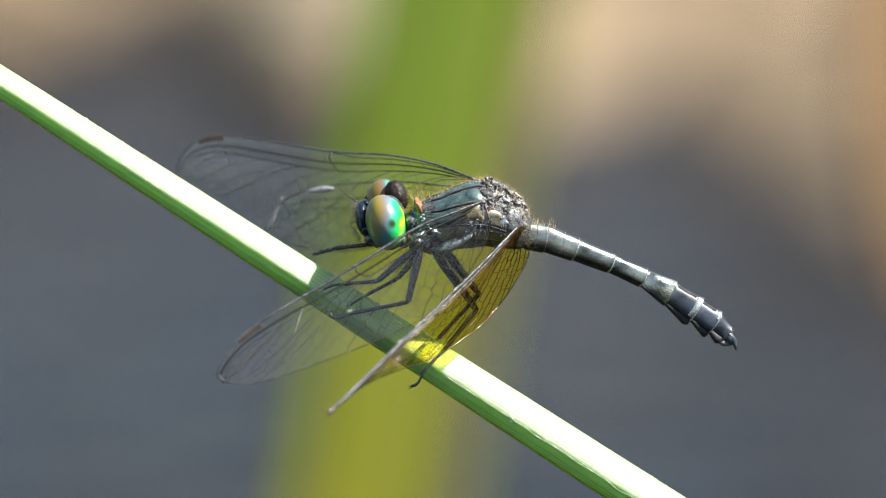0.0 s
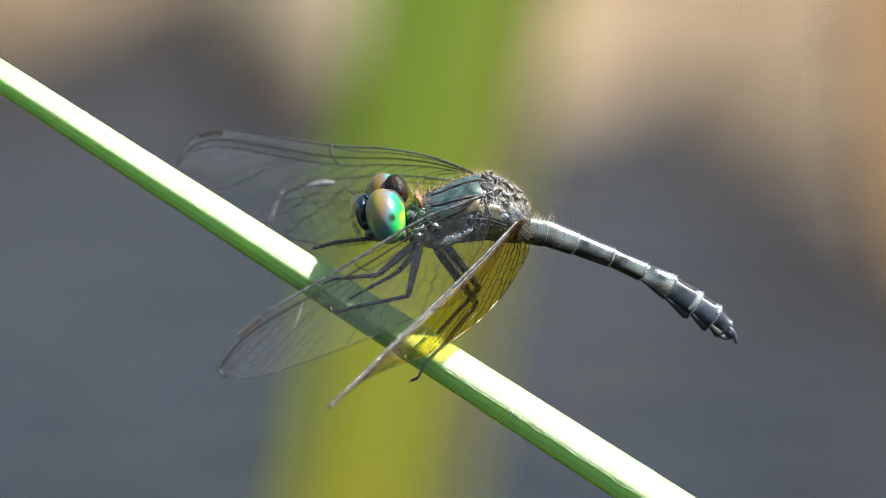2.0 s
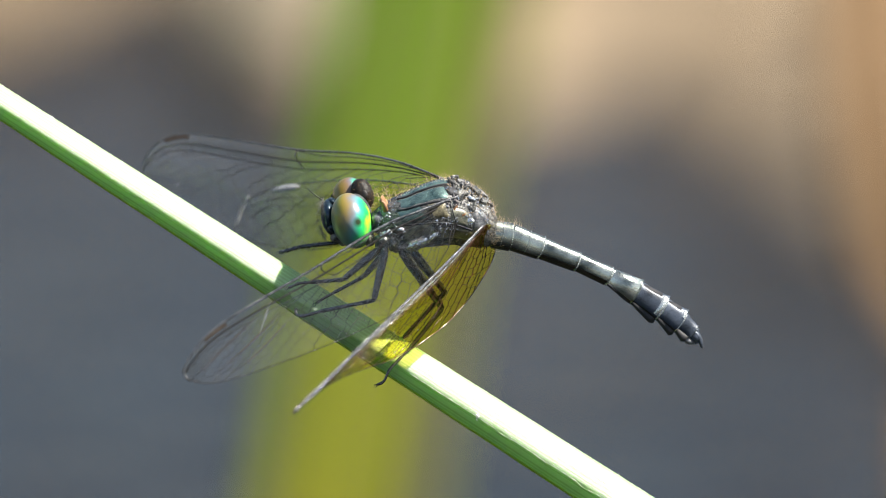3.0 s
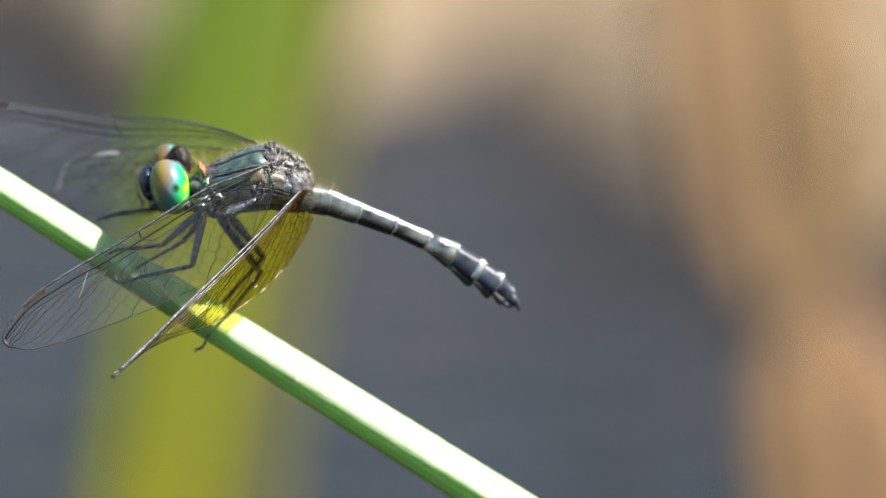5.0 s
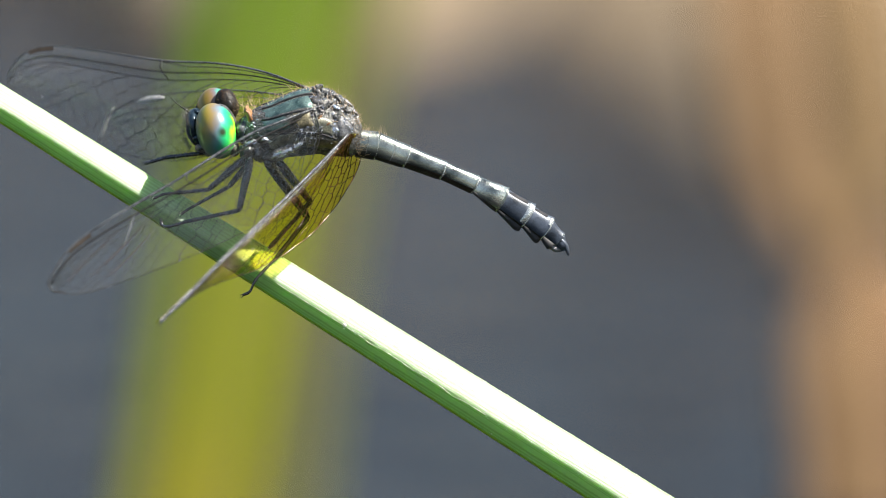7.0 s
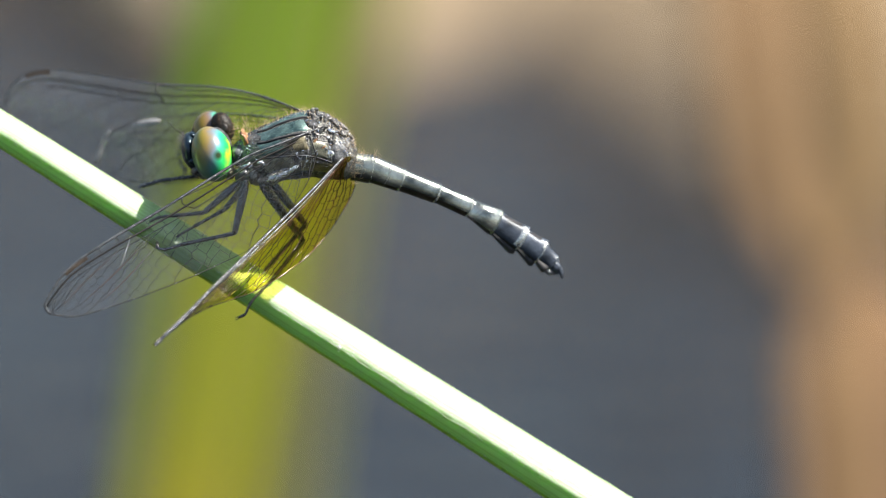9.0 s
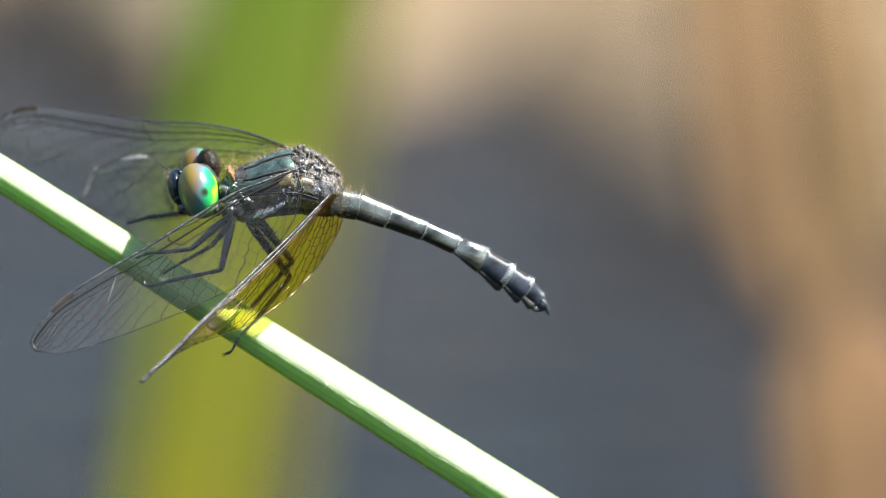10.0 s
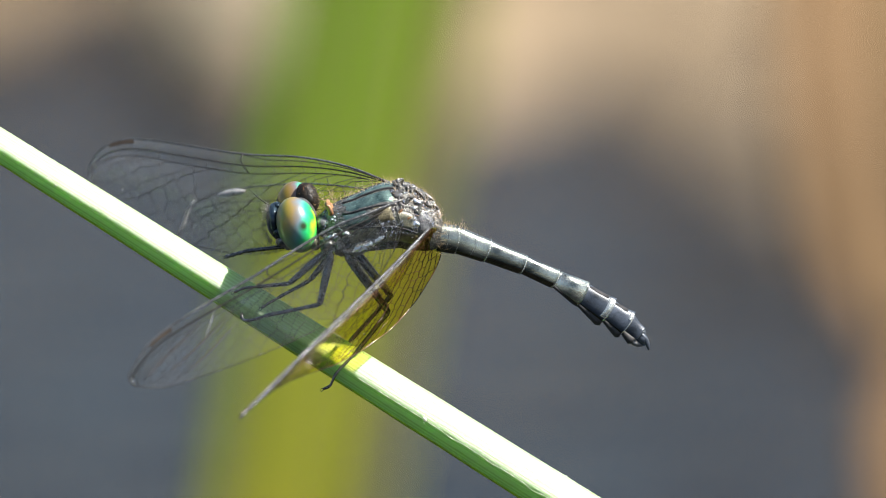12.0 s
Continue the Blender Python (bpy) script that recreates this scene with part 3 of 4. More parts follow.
        glint_beads.ball(a + d * at + up * h * (e + rnd.gauss(0, 0.02)) + out * h * w, (r * rnd.uniform(1, 3), r, r * 0.8), -32, 7, 5)
    part("edge_glints", glint_beads, PALE_FLECK, ob, "tiny pale beads added for the highlight along the edges", kind="stuff")
    return ob


stem = build_stem()

thread = thing("spider_silk", (13.386, -13.934, -1.4), "thin white spider thread clinging along the stem", "spider silk")
ridge_silk = []
for k in range(60):
    run = 8.0 + 16.0 * k / 59
    size = 1.19 + 0.0091 * run
    droop = -0.29 - 0.12 * max(0, noise.noise(Vector((k * 0.17, 7, 0))))
    base = np.array((-6.472, -3.474, -1.3)) + np.array((0.8401, -0.5423, 0)) * run
    ridge_silk.append(base + np.array((0.5423, 0.8401, 0)) * size * droop + np.array((0, 0, 1.0)) * size * (0.625 - 0.55 * max(0, -0.3 - droop)))
part("strand", Shape().tube(ridge_silk, [0.006 + 0.012 * (k * 7 % 5) / 4 for k in range(60)], 5), PALE_FLECK, thread)

# ---- the dragonfly ----
fly = thing("dragonfly", (-3.431, -4.343, 0), "small black dragonfly with green eyes and amber-based wings, gripping a stem", "dragonfly")

THORAX = [((-2.482, 1.679, 0), 0.511, 0.6), ((-1.971, 1.825, 0), 0.876, 0.95), ((-1.314, 1.825, 0), 1.387, 1.5), ((-0.328, 1.788, 0), 1.788, 2.0), ((0.766, 2.007, 0), 2.080, 2.35), ((1.971, 2.226, 0), 2.190, 2.45), ((3.066, 2.2, 0), 2.07, 2.3), ((4.161, 1.87, 0), 1.89, 1.95), ((5.037, 1.45, 0), 1.47, 1.45), ((5.621, 1.058, 0), 0.876, 0.85)]
THORAX_LINE = smooth_line([(*c, rv, rw) for c, rv, rw in THORAX], 60)


def thorax_point(a, ang, off=0.0):
    """A point of the thorax: a from neck to waist (0 to 1), ang in degrees from the back round the near side."""
    x = a * 59
    i = min(int(x), 58)
    q = THORAX_LINE[i] * (1 - (x - i)) + THORAX_LINE[i + 1] * (x - i)
    g = math.radians(ang)
    up = np.array((0.12, 0.99, 0.0))
    return q[:3] + up * (q[3] + off) * math.cos(g) + np.array((0, 0, 1.0)) * (q[4] + off) * math.sin(g)


def thorax_plate(a0, a1, g0, g1, off=0.07, skew=0.0, n=9):
    """A raised plate of the thorax wall with rounded borders."""
    top = []
    for i in range(n):
        u = i / (n - 1)
        row = []
        for j in range(n):
            v = j / (n - 1)
            rise = off * min(1, 5 * min(u, 1 - u, v, 1 - v)) ** 0.5 - 0.03
            row.append(thorax_point(a0 + (a1 - a0) * u + skew * (v - 0.5), g0 + (g1 - g0) * v, rise))
        top.append(row)
    return Shape().grid(top)


def build_thorax():
    s = Shape().grid([[thorax_point(a, g, 0.05 * noise.noise(Vector((a * 14, g * 0.05, 0)))) for g in range(0, 360, 10)] for a in np.linspace(0, 1, 44)], True, True)
    body = part("thorax", s, SUTURE, fly)
    plates = [("front_plate", 0.2, 0.60, 2, 30, TEAL, 0.02), ("shoulder_plate", 0.19, 0.60, 37, 66, TEAL, 0.03), ("side_plate", 0.22, 0.42, 70, 98, TEAL, 0.06), ("side_plate", 0.44, 0.60, 70, 100, AMBER, 0.06), ("side_plate", 0.62, 0.77, 80, 112, OLIVE, 0.05), ("lower_plate", 0.26, 0.52, 103, 138, OLIVE, 0.04), ("lower_plate", 0.55, 0.84, 116, 142, AMBER, 0.03), ("rear_plate", 0.79, 0.94, 62, 114, CHITIN, 0.02), ("front_plate", 0.2, 0.58, -38, -3, TEAL, 0.0), ("side_plate", 0.24, 0.6, -100, -44, OLIVE, 0.0)]
    part("shoulder_spot", thorax_plate(0.56, 0.66, 38, 58, 0.14, 0.05), BRISTLE, body, "black shoulder spot")
    part("back_ridge", Shape().tube([thorax_point(a, 0.5, 0.05) for a in np.linspace(0.18, 0.58, 16)], 0.05, 6), SUTURE, body)
    for name, a0, a1, g0, g1, mat, skew in plates:
        part(name, thorax_plate(a0, a1, g0, g1, 0.09, skew), mat, body)
    for a0, a1, g0, g1, r in ((0.19, 0.6, 33.5, 33.5, 0.075), (0.2, 0.62, 68, 70, 0.07), (0.605, 0.63, 4, 66, 0.08), (0.43, 0.5, 70, 100, 0.05), (0.61, 0.68, 74, 110, 0.06), (0.25, 0.8, 101, 114, 0.06)):
        part("seam", Shape().tube([thorax_point(a0 + (a1 - a0) * u, g0 + (g1 - g0) * u, 0.01) for u in np.linspace(0, 1, 18)], r, 6), BRISTLE, body, "black seam")
    # knobs and hinges where the wings join
    rnd = random.Random(11)
    hinges = Shape()
    for _ in range(120):
        a, g = rnd.uniform(0.57, 0.96), rnd.uniform(-60, 84)
        c = thorax_point(a, g, rnd.uniform(-0.05, 0.10))
        r = rnd.uniform(0.05, 0.2)
        lump = Shape().ball((0, 0, 0), (r * 1.3, r * rnd.uniform(0.25, 0.7), r * 0.6), rnd.uniform(0, 180), 11, 7)
        hinges.add([c + np.array(q) * (0.75 + 0.6 * noise.noise(Vector(q) * 5 + Vector(c))) for q in lump.v], lump.f)
    part("hinge_tissue", hinges, PLATE, body, "crumpled silver-grey wing joints", kind="stuff")
    for a, g, rx, ry, turn in ((0.60, 8, 0.5, 0.2, 28), (0.61, 26, 0.42, 0.22, -30), (0.66, 40, 0.45, 0.2, 62), (0.68, 14, 0.4, 0.22, -12), (0.72, 30, 0.36, 0.18, 40), (0.75, 8, 0.45, 0.2, -32), (0.79, 28, 0.4, 0.24, -50), (0.84, 12, 0.42, 0.2, -28), (0.85, 44, 0.36, 0.22, 70), (0.90, 26, 0.4, 0.22, -46), (0.69, 60, 0.5, 0.18, 40), (0.78, 70, 0.45, 0.2, 66)):
        part("wing_root_plate", lumpy(Shape().ball(thorax_point(a, g, 0.02), (rx, ry, 0.22), turn, 18, 12), 0.2, 3.2), SUTURE, body, "glossy black wing root plate")
    for a, g, r in ((0.65, 84, 0.19), (0.72, 92, 0.14)):
        part("hinge_pad", lumpy(Shape().ball(thorax_point(a, g, 0.0), (r * 1.6, r * 0.5, r * 0.4), 60, 18, 12), 0.15, 4), RUST, body, "orange-brown soft hinge")
    # bright flecks strewn on to imitate glints on hinges and neck
    flecks = Shape()
    for _ in range(260):
        a, g = rnd.choice(((rnd.uniform(0.56, 0.97), rnd.uniform(-20, 88)), (rnd.uniform(0.6, 0.97), rnd.uniform(0, 80)), (rnd.uniform(0.05, 0.2), rnd.uniform(40, 120)), (rnd.uniform(0.45, 0.8), rnd.uniform(96, 125))))
        r, turn = rnd.uniform(0.015, 0.055), rnd.uniform(0, 180)
        flecks.ball(thorax_point(a, g, rnd.uniform(0.04, 0.12)), (r * rnd.uniform(1, 2.4), r, r * rnd.uniform(0.5, 1)), turn, 6, 5)
    part("glint_flecks", flecks, GLINT, body, "tiny bright flecks added as glints", smooth=False, kind="stuff")
    part("hinge_knob", Shape().ball(thorax_point(0.77, 55, 0.12), (0.3, 0.13, 0.12), -25, 16, 10), GLINT, body, "shiny pale wing knob")
    # neck shield and collar
    part("collar", lumpy(Shape().ball((-1.532, 2.663, 0.4), (0.22, 0.62, 0.9), 18, 22, 16), 0.25, 3), RUST, body, "reddish hairy collar lobe")
    part("neck_shield", lumpy(Shape().ball((-2.043, 1.679, 0.2), (0.62, 0.75, 0.9), 10, 28, 18), 0.3, 2.6), CHITIN, body)
    # small bright lumps added where glints show on neck and hips
    for q, r in (((-1.529, 0.910, 1.75), 0.2), ((-1.238, 1.019, 1.85), 0.16), ((-0.509, 1.164, 2.1), 0.2), ((-1.785, 0.838, 1.55), 0.15), ((-0.801, 1.346, 2.1), 0.12), ((-0.291, 0.983, 2.1), 0.13), ((0.619, 0.255, 2.15), 0.2), ((0.218, 0.109, 2.1), 0.18), ((1.019, 0.473, 2.15), 0.15), ((1.383, 0.728, 2.2), 0.12), ((3.931, 1.783, 2), 0.2), ((3.639, 2.074, 2.1), 0.12)):
        part("joint_glint", lumpy(Shape().ball(q, (r * 1.3, r * 0.6, r * 0.5), rnd.uniform(-50, 30), 9, 6), 0.2, 5), GLINT, body, "pale lump added as a glint at a joint", smooth=False)
    # hip joints above the legs
    for q, ax, turn in (((0.583, 0.328, 1.5), (1.35, 0.42, 0.6), 22), ((-1.676, 0.328, 1.3), (0.5, 0.62, 0.6), -10), ((-1.020, 0.401, 1.1), (0.42, 0.6, 0.6), 0), ((-0.328, 0.182, 0.2), (1.0, 0.5, 1.4), 10)):
        part("coxa", lumpy(Shape().ball(q, ax, turn, 24, 16), 0.22), PLATE if ax[0] > 1.2 else CHITIN, body)
    # long bright lumps added for the highlight streaks above the legs
    for q, ax, turn in (((0.75, 0.30, 2.08), (0.95, 0.17, 0.12), 20), ((1.55, 0.72, 2.18), (0.5, 0.11, 0.1), 34), ((3.9, 1.75, 2.0), (0.28, 0.2, 0.1), -40)):
        part("joint_glint", lumpy(Shape().ball(q, ax, turn, 26, 14), 0.13, 4.5), GLINT, body, "pale lump added as a glint at a joint")
    # hair
    roots, ways, lens = [], [], []
    for _ in range(430):
        a, g = rnd.uniform(0.17, 0.97), rnd.gauss(8, 34)
        dense = a > 0.58 or abs(g) < 26
        if not dense:
            continue
        c, o = thorax_point(a, g, 0.0), thorax_point(a, g, 0.4)
        roots.append(c)
        ways.append(o - c + np.array((rnd.gauss(-0.08, 0.2), rnd.gauss(0, 0.12), rnd.gauss(0, 0.16))))
        lens.append(rnd.uniform(0.2, 0.85))
    for _ in range(50):
        c = np.array((-1.532, 2.882, 0.4)) + np.array([rnd.gauss(0, 0.2), rnd.gauss(0, 0.35), rnd.gauss(0, 0.6)])
        roots.append(c)
        ways.append((rnd.gauss(-0.25, 0.25), 1, rnd.gauss(0, 0.2)))
        lens.append(rnd.uniform(0.4, 1.1))
    for _ in range(260):
        a, g = rnd.uniform(0.74, 0.98), rnd.uniform(-20, 75)
        c, o = thorax_point(a, g, 0.0), thorax_point(a, g, 0.4)
        roots.append(c)
        ways.append(o - c + np.array((rnd.gauss(0.1, 0.2), rnd.gauss(0, 0.2), rnd.gauss(0, 0.2))))
        lens.append(rnd.uniform(0.2, 0.5))
    for _ in range(90):
        c = np.array((5.470, 0.839, 0.7)) + np.array([rnd.gauss(0, 0.25), rnd.gauss(0, 0.5), rnd.gauss(0, 0.3)])
        roots.append(c)
        ways.append((rnd.gauss(0.7, 0.3), rnd.gauss(0.1, 0.4), rnd.gauss(0.5, 0.3)))
        lens.append(rnd.uniform(0.3, 0.7))
    part("hair", Shape().spikes(roots, ways, lens, 0.0065, 0.45, 3), HAIR, body, "fine golden hair", kind="stuff")


build_thorax()


def build_head():
    head = part("head", Shape().ball((-3.180, 2.303, -1.1), (0.75, 1.25, 2.1), 18, 32, 20), CHITIN, fly)
    part("occiput", lumpy(Shape().ball((-2.998, 3.437, -1.25), (0.72, 1.05, 0.8), 20, 30, 20), 0.05, 3), OCCIPUT, head, "dark brown back of the head")
    # no real hollow: its shade is a black lump set on the surface
    part("nape_pit_shade", Shape().ball((-2.86, 3.42, -0.52), (0.2, 0.3, 0.09), 20, 16, 10), VEIN, head, "black lump standing in for the shaded hollow in the back of the head")
    fuzz = random.Random(77)
    spots = [(20 + 360 * fuzz.random(), fuzz.uniform(0.5, 0.95)) for _ in range(110)]
    base = [(-2.998 + 0.68 * r * math.cos(radians(g)), 3.437 + 0.98 * r * math.sin(radians(g)), -1.25 + 0.78 * math.sqrt(1 - r * r)) for g, r in spots]
    part("nape_fuzz", Shape().spikes(base, [(math.cos(radians(g)) * 0.8, math.sin(radians(g)) * 0.6, 0.6) for g, _ in spots], [fuzz.uniform(0.1, 0.3) for _ in spots], 0.008, 0.3, 9), RUST, head, "short brown fuzz", kind="stuff")
    near, far = (-3.684, 1.714, 0.55), (-3.810, 3.040, -2.5)
    part("eye", Shape().ball((0, 0, 0), (1.3, 1.83, 1.6), 15, 48, 30), EYE_NEAR, head, "iridescent green and gold compound eye", origin=(0, 0, 0)).location = tuple((np.array(near) - PLACE[head]) * 0.001)
    part("eye", Shape().ball((0, 0, 0), (1.18, 1.5, 1.4), 4, 48, 30), EYE_FAR, head, "amber and green compound eye", origin=(0, 0, 0)).location = tuple((np.array(far) - PLACE[head]) * 0.001)
    part("face", Shape().ball((-5.19, 2.08, -1.2), (0.5, 1.08, 1.35), 2, 28, 20), FACE, head, "metallic blue-black face")
    part("lip", lumpy(Shape().ball((-4.86, 1.22, -1.1), (0.5, 0.5, 1.1), 25, 24, 16), 0.1, 2.5), FACE, head)
    part("brow", Shape().ball((-4.95, 2.95, -1.2), (0.36, 0.27, 0.8), -20, 20, 12), FACE, head)
    part("jaw", lumpy(Shape().ball((-4.495, 0.621, -0.9), (0.6, 0.4, 0.9), -35, 24, 16), 0.2, 2.5), CHITIN, head)
    part("ventral_rim", Shape().ball((-2.627, 0.620, 0.35), (0.42, 0.6, 0.8), 20, 20, 12), OLIVE, head)
    for pts in ([(-5.518, 3.033, -0.8), (-6.029, 3.361, -0.7), (-6.503, 3.763, -0.6), (-6.758, 4.018, -0.6)], [(-5.05, 3.1, -1.9), (-4.9, 3.6, -2.7), (-4.75, 3.95, -3.4)]):
        part("antenna", Shape().tube(smooth_line(pts, 10), np.linspace(0.045, 0.012, 10), 6), BRISTLE, head)
    rnd = random.Random(21)
    roots, ways, lens = [], [], []
    for _ in range(120):
        g, h = rnd.uniform(115, 265), rnd.uniform(-0.7, 0.9)
        c = np.array((-5.264, 1.938, -1.1)) + np.array((math.cos(radians(g)) * 0.5, math.sin(radians(g)) * 1.2, h))
        roots.append(c)
        ways.append((math.cos(radians(g)) + rnd.gauss(0, 0.2), 0.7 * math.sin(radians(g)) + rnd.gauss(0, 0.25), rnd.gauss(0.1, 0.3)))
        lens.append(rnd.uniform(0.2, 0.5))
    part("bristles", Shape().spikes(roots, ways, lens, 0.016, 0.15, 5), SUTURE, head, kind="stuff")
    roots, ways = [], []
    for _ in range(80):
        c = np.array((-2.487, 3.255, -1.1)) + np.array((rnd.gauss(0, 0.12), rnd.gauss(-0.3, 0.6), rnd.gauss(0, 0.5)))
        roots.append(c)
        ways.append((1, rnd.gauss(0.2, 0.3), rnd.gauss(0, 0.3)))
    part("nape_hair", Shape().spikes(roots, ways, [rnd.uniform(0.2, 0.5) for _ in roots], 0.009, 0.2, 6), HAIR, head, kind="stuff")


build_head()


def build_abdomen():
    # rings: centre, half-height at the segment's front and rear
    joints = [(5.402, 0.85, 0), (6.62, 0.66, 0), (8.59, -0.07, 0), (10.92, -0.97, 0), (13.0, -1.91, 0), (14.74, -2.93, 0), (16.40, -4.0, 0), (17.62, -4.83, 0), (18.36, -5.52, 0), (18.72, -6.1, 0)]
    joints = [(x, y, -0.15 * (x - 5.402)) for x, y, _ in joints]
    front = [0.93, 0.90, 0.74, 0.62, 0.58, 0.77, 0.75, 0.68, 0.48]
    rear = [0.94, 0.77, 0.65, 0.64, 0.89, 0.91, 0.86, 0.56, 0.26]
    mats = [ABDOMEN, ABDOMEN, ABDOMEN, ABDOMEN, ABDOMEN, DARK_SEGMENT, DARK_SEGMENT, DARK_SEGMENT, DARK_SEGMENT]
    rnd = random.Random(31)
    for k in range(9):
        p, q = np.array(joints[k]), np.array(joints[k + 1])
        d = q - p
        ln = np.linalg.norm(d)
        d /= ln
        up = np.array((-d[1], d[0], 0)) / np.hypot(d[0], d[1])
        s = Shape()
        rows = []
        for u in np.linspace(-0.04, 1.0, 14):
            mid = math.sin(math.pi * min(max(u, 0), 1))
            r = front[k] * (1 - u) + rear[k] * u - (0.05 if k > 4 else 0.02) * mid + (0.03 if u > 0.93 else 0)
            c = p + d * ln * u
            row = []
            bow = 0.13 * min(1, max(0, u) * 3)
            for g in np.linspace(0, 2 * math.pi, 28, endpoint=False):
                top = math.cos(g)
                keel = 1.0 + (0.06 * max(0, top) ** 6 if k > 3 else 0)
                row.append(c + up * r * top * keel * (1.0 if top > -0.75 else 0.94) + np.array((0, 0, 1.0)) * r * 0.6 * math.sin(g) + d * bow * math.sin(g) ** 2)
            rows.append(row)
        s.grid(rows, True, True)
        seg = part("abdomen_segment", s, mats[k], fly, ("glossy blue-black segment", "steel-blue shiny segment")[k < 5])
        # the thin rear lip of each segment, and the pale band of the last ones
        def ring(u0, u1, lift, mat, name, label="", g0=0.0, g1=2 * math.pi):
            rows = []
            for u, off in ((u0, -0.05), (u0 + 0.02, lift), (u1 - 0.02, lift), (u1, -0.05)):
                r = front[k] * (1 - u) + rear[k] * u + 0.03 * (u > 0.9) + off
                c = p + d * ln * u
                rows.append([c + up * r * math.cos(g) * (1.0 if math.cos(g) > -0.75 else 0.94) + np.array((0, 0, 1.0)) * r * 0.6 * math.sin(g) + d * 0.13 * min(1, max(0, u) * 3) * math.sin(g) ** 2 for g in np.linspace(g0, g1, 28)])
            part(name, Shape().grid(rows), mat, seg, label)
        ring(0.965 if k < 4 else 0.955, 1.01, 0.016, BAND if k in (0, 1, 2, 3, 5, 6) else ABDOMEN, "rear_lip")
        # black belly, laid on as a matte strip to mask the stem's reflection
        if k < 8:
            ring(0.01, 0.96, 0.012, OCCIPUT, "belly_plate", "dark dull belly plate, added to mask the underside's reflection", 2.05 if k in (2, 3) else 2.35, 3.9)
        if k == 0:
            ring(0.42, 0.46, 0.02, CHITIN, "seam")
        if k == 1:
            ring(0.5, 0.53, 0.015, CHITIN, "seam")
        if k in (5, 6):
            # dull dark strip added to break up the highlight along the back
            ring(0.03, 0.76 if k == 5 else 0.7, 0.012, BRISTLE, "highlight_cover", "dull black strip added over the highlight along the back", -0.7, 0.62)
            ring(0.78 if k == 5 else 0.82, 0.97, 0.012, BAND, "pale_band", "pale band across the rear edge", 0.35, 2.2 if k == 5 else 1.2)
        if k == 4:
            ring(0.05, 0.95, 0.012, SHEEN, "back_shield", "pale-sheened shield", -0.5, 2.4)
        # belly flaps of the broad segments
        if k >= 4 and k < 8:
            lo, hi = p - up * front[k] * 0.86, q - up * rear[k] * 0.86
            flap = Shape()
            n = 8
            rows = []
            for i in range(n):
                u = i / (n - 1)
                c = lo * (1 - u) + hi * u
                drop = (0.4 if k > 4 else 0.12) * (0.35 + 0.9 * u - (0.5 if u > 0.9 else 0))
                for_z = 0.3
                rows.append([c + np.array((0, 0, for_z)) + up * 0.12, c - up * drop + np.array((0, 0, 0.2)), c - up * drop + np.array((0, 0, -0.2)), c + up * 0.12 - np.array((0, 0, for_z))])
            flap.grid(rows, True, True)
            part("belly_flap", flap, BRISTLE, seg, "dark ragged belly edge")
    tip = part("abdomen_tip", Shape().ball((18.578, -5.803, -2.0), (0.42, 0.34, 0.36), -50, 18, 12), DARK_SEGMENT, fly)
    for z in (-1.87, -2.13):
        line = smooth_line([(18.323, -5.365, z), (18.724, -5.767, z), (18.907, -6.132, z), (18.980, -6.533, z)], 8)
        part("cercus", Shape().tube(line, [0.14, 0.2, 0.21, 0.2, 0.18, 0.15, 0.11, 0.05], 8), DARK_SEGMENT, tip, "short pointed tail appendage")
    part("lower_appendage", Shape().tube(smooth_line([(17.885, -5.949, -1.9), (18.250, -6.132, -1.95), (18.615, -6.241, -2.0)], 6), [0.16, 0.2, 0.2, 0.16, 0.1, 0.04], 8), CHITIN, tip)
    roots, ways, lens = [], [], []
    for _ in range(34):
        u = rnd.random()
        c = np.array((5.694, 1.533, 0)) * (1 - u) + np.array((7.336, 1.350, 0)) * u + np.array((0, 0, rnd.gauss(0, 0.35)))
        roots.append(c)
        ways.append((rnd.gauss(0.1, 0.3), 1, rnd.gauss(0, 0.3)))
        lens.append(rnd.uniform(0.2, 0.75))
    part("back_hair", Shape().spikes(roots, ways, lens, 0.008, 0.2, 8), HAIR, fly, kind="stuff")


build_abdomen()


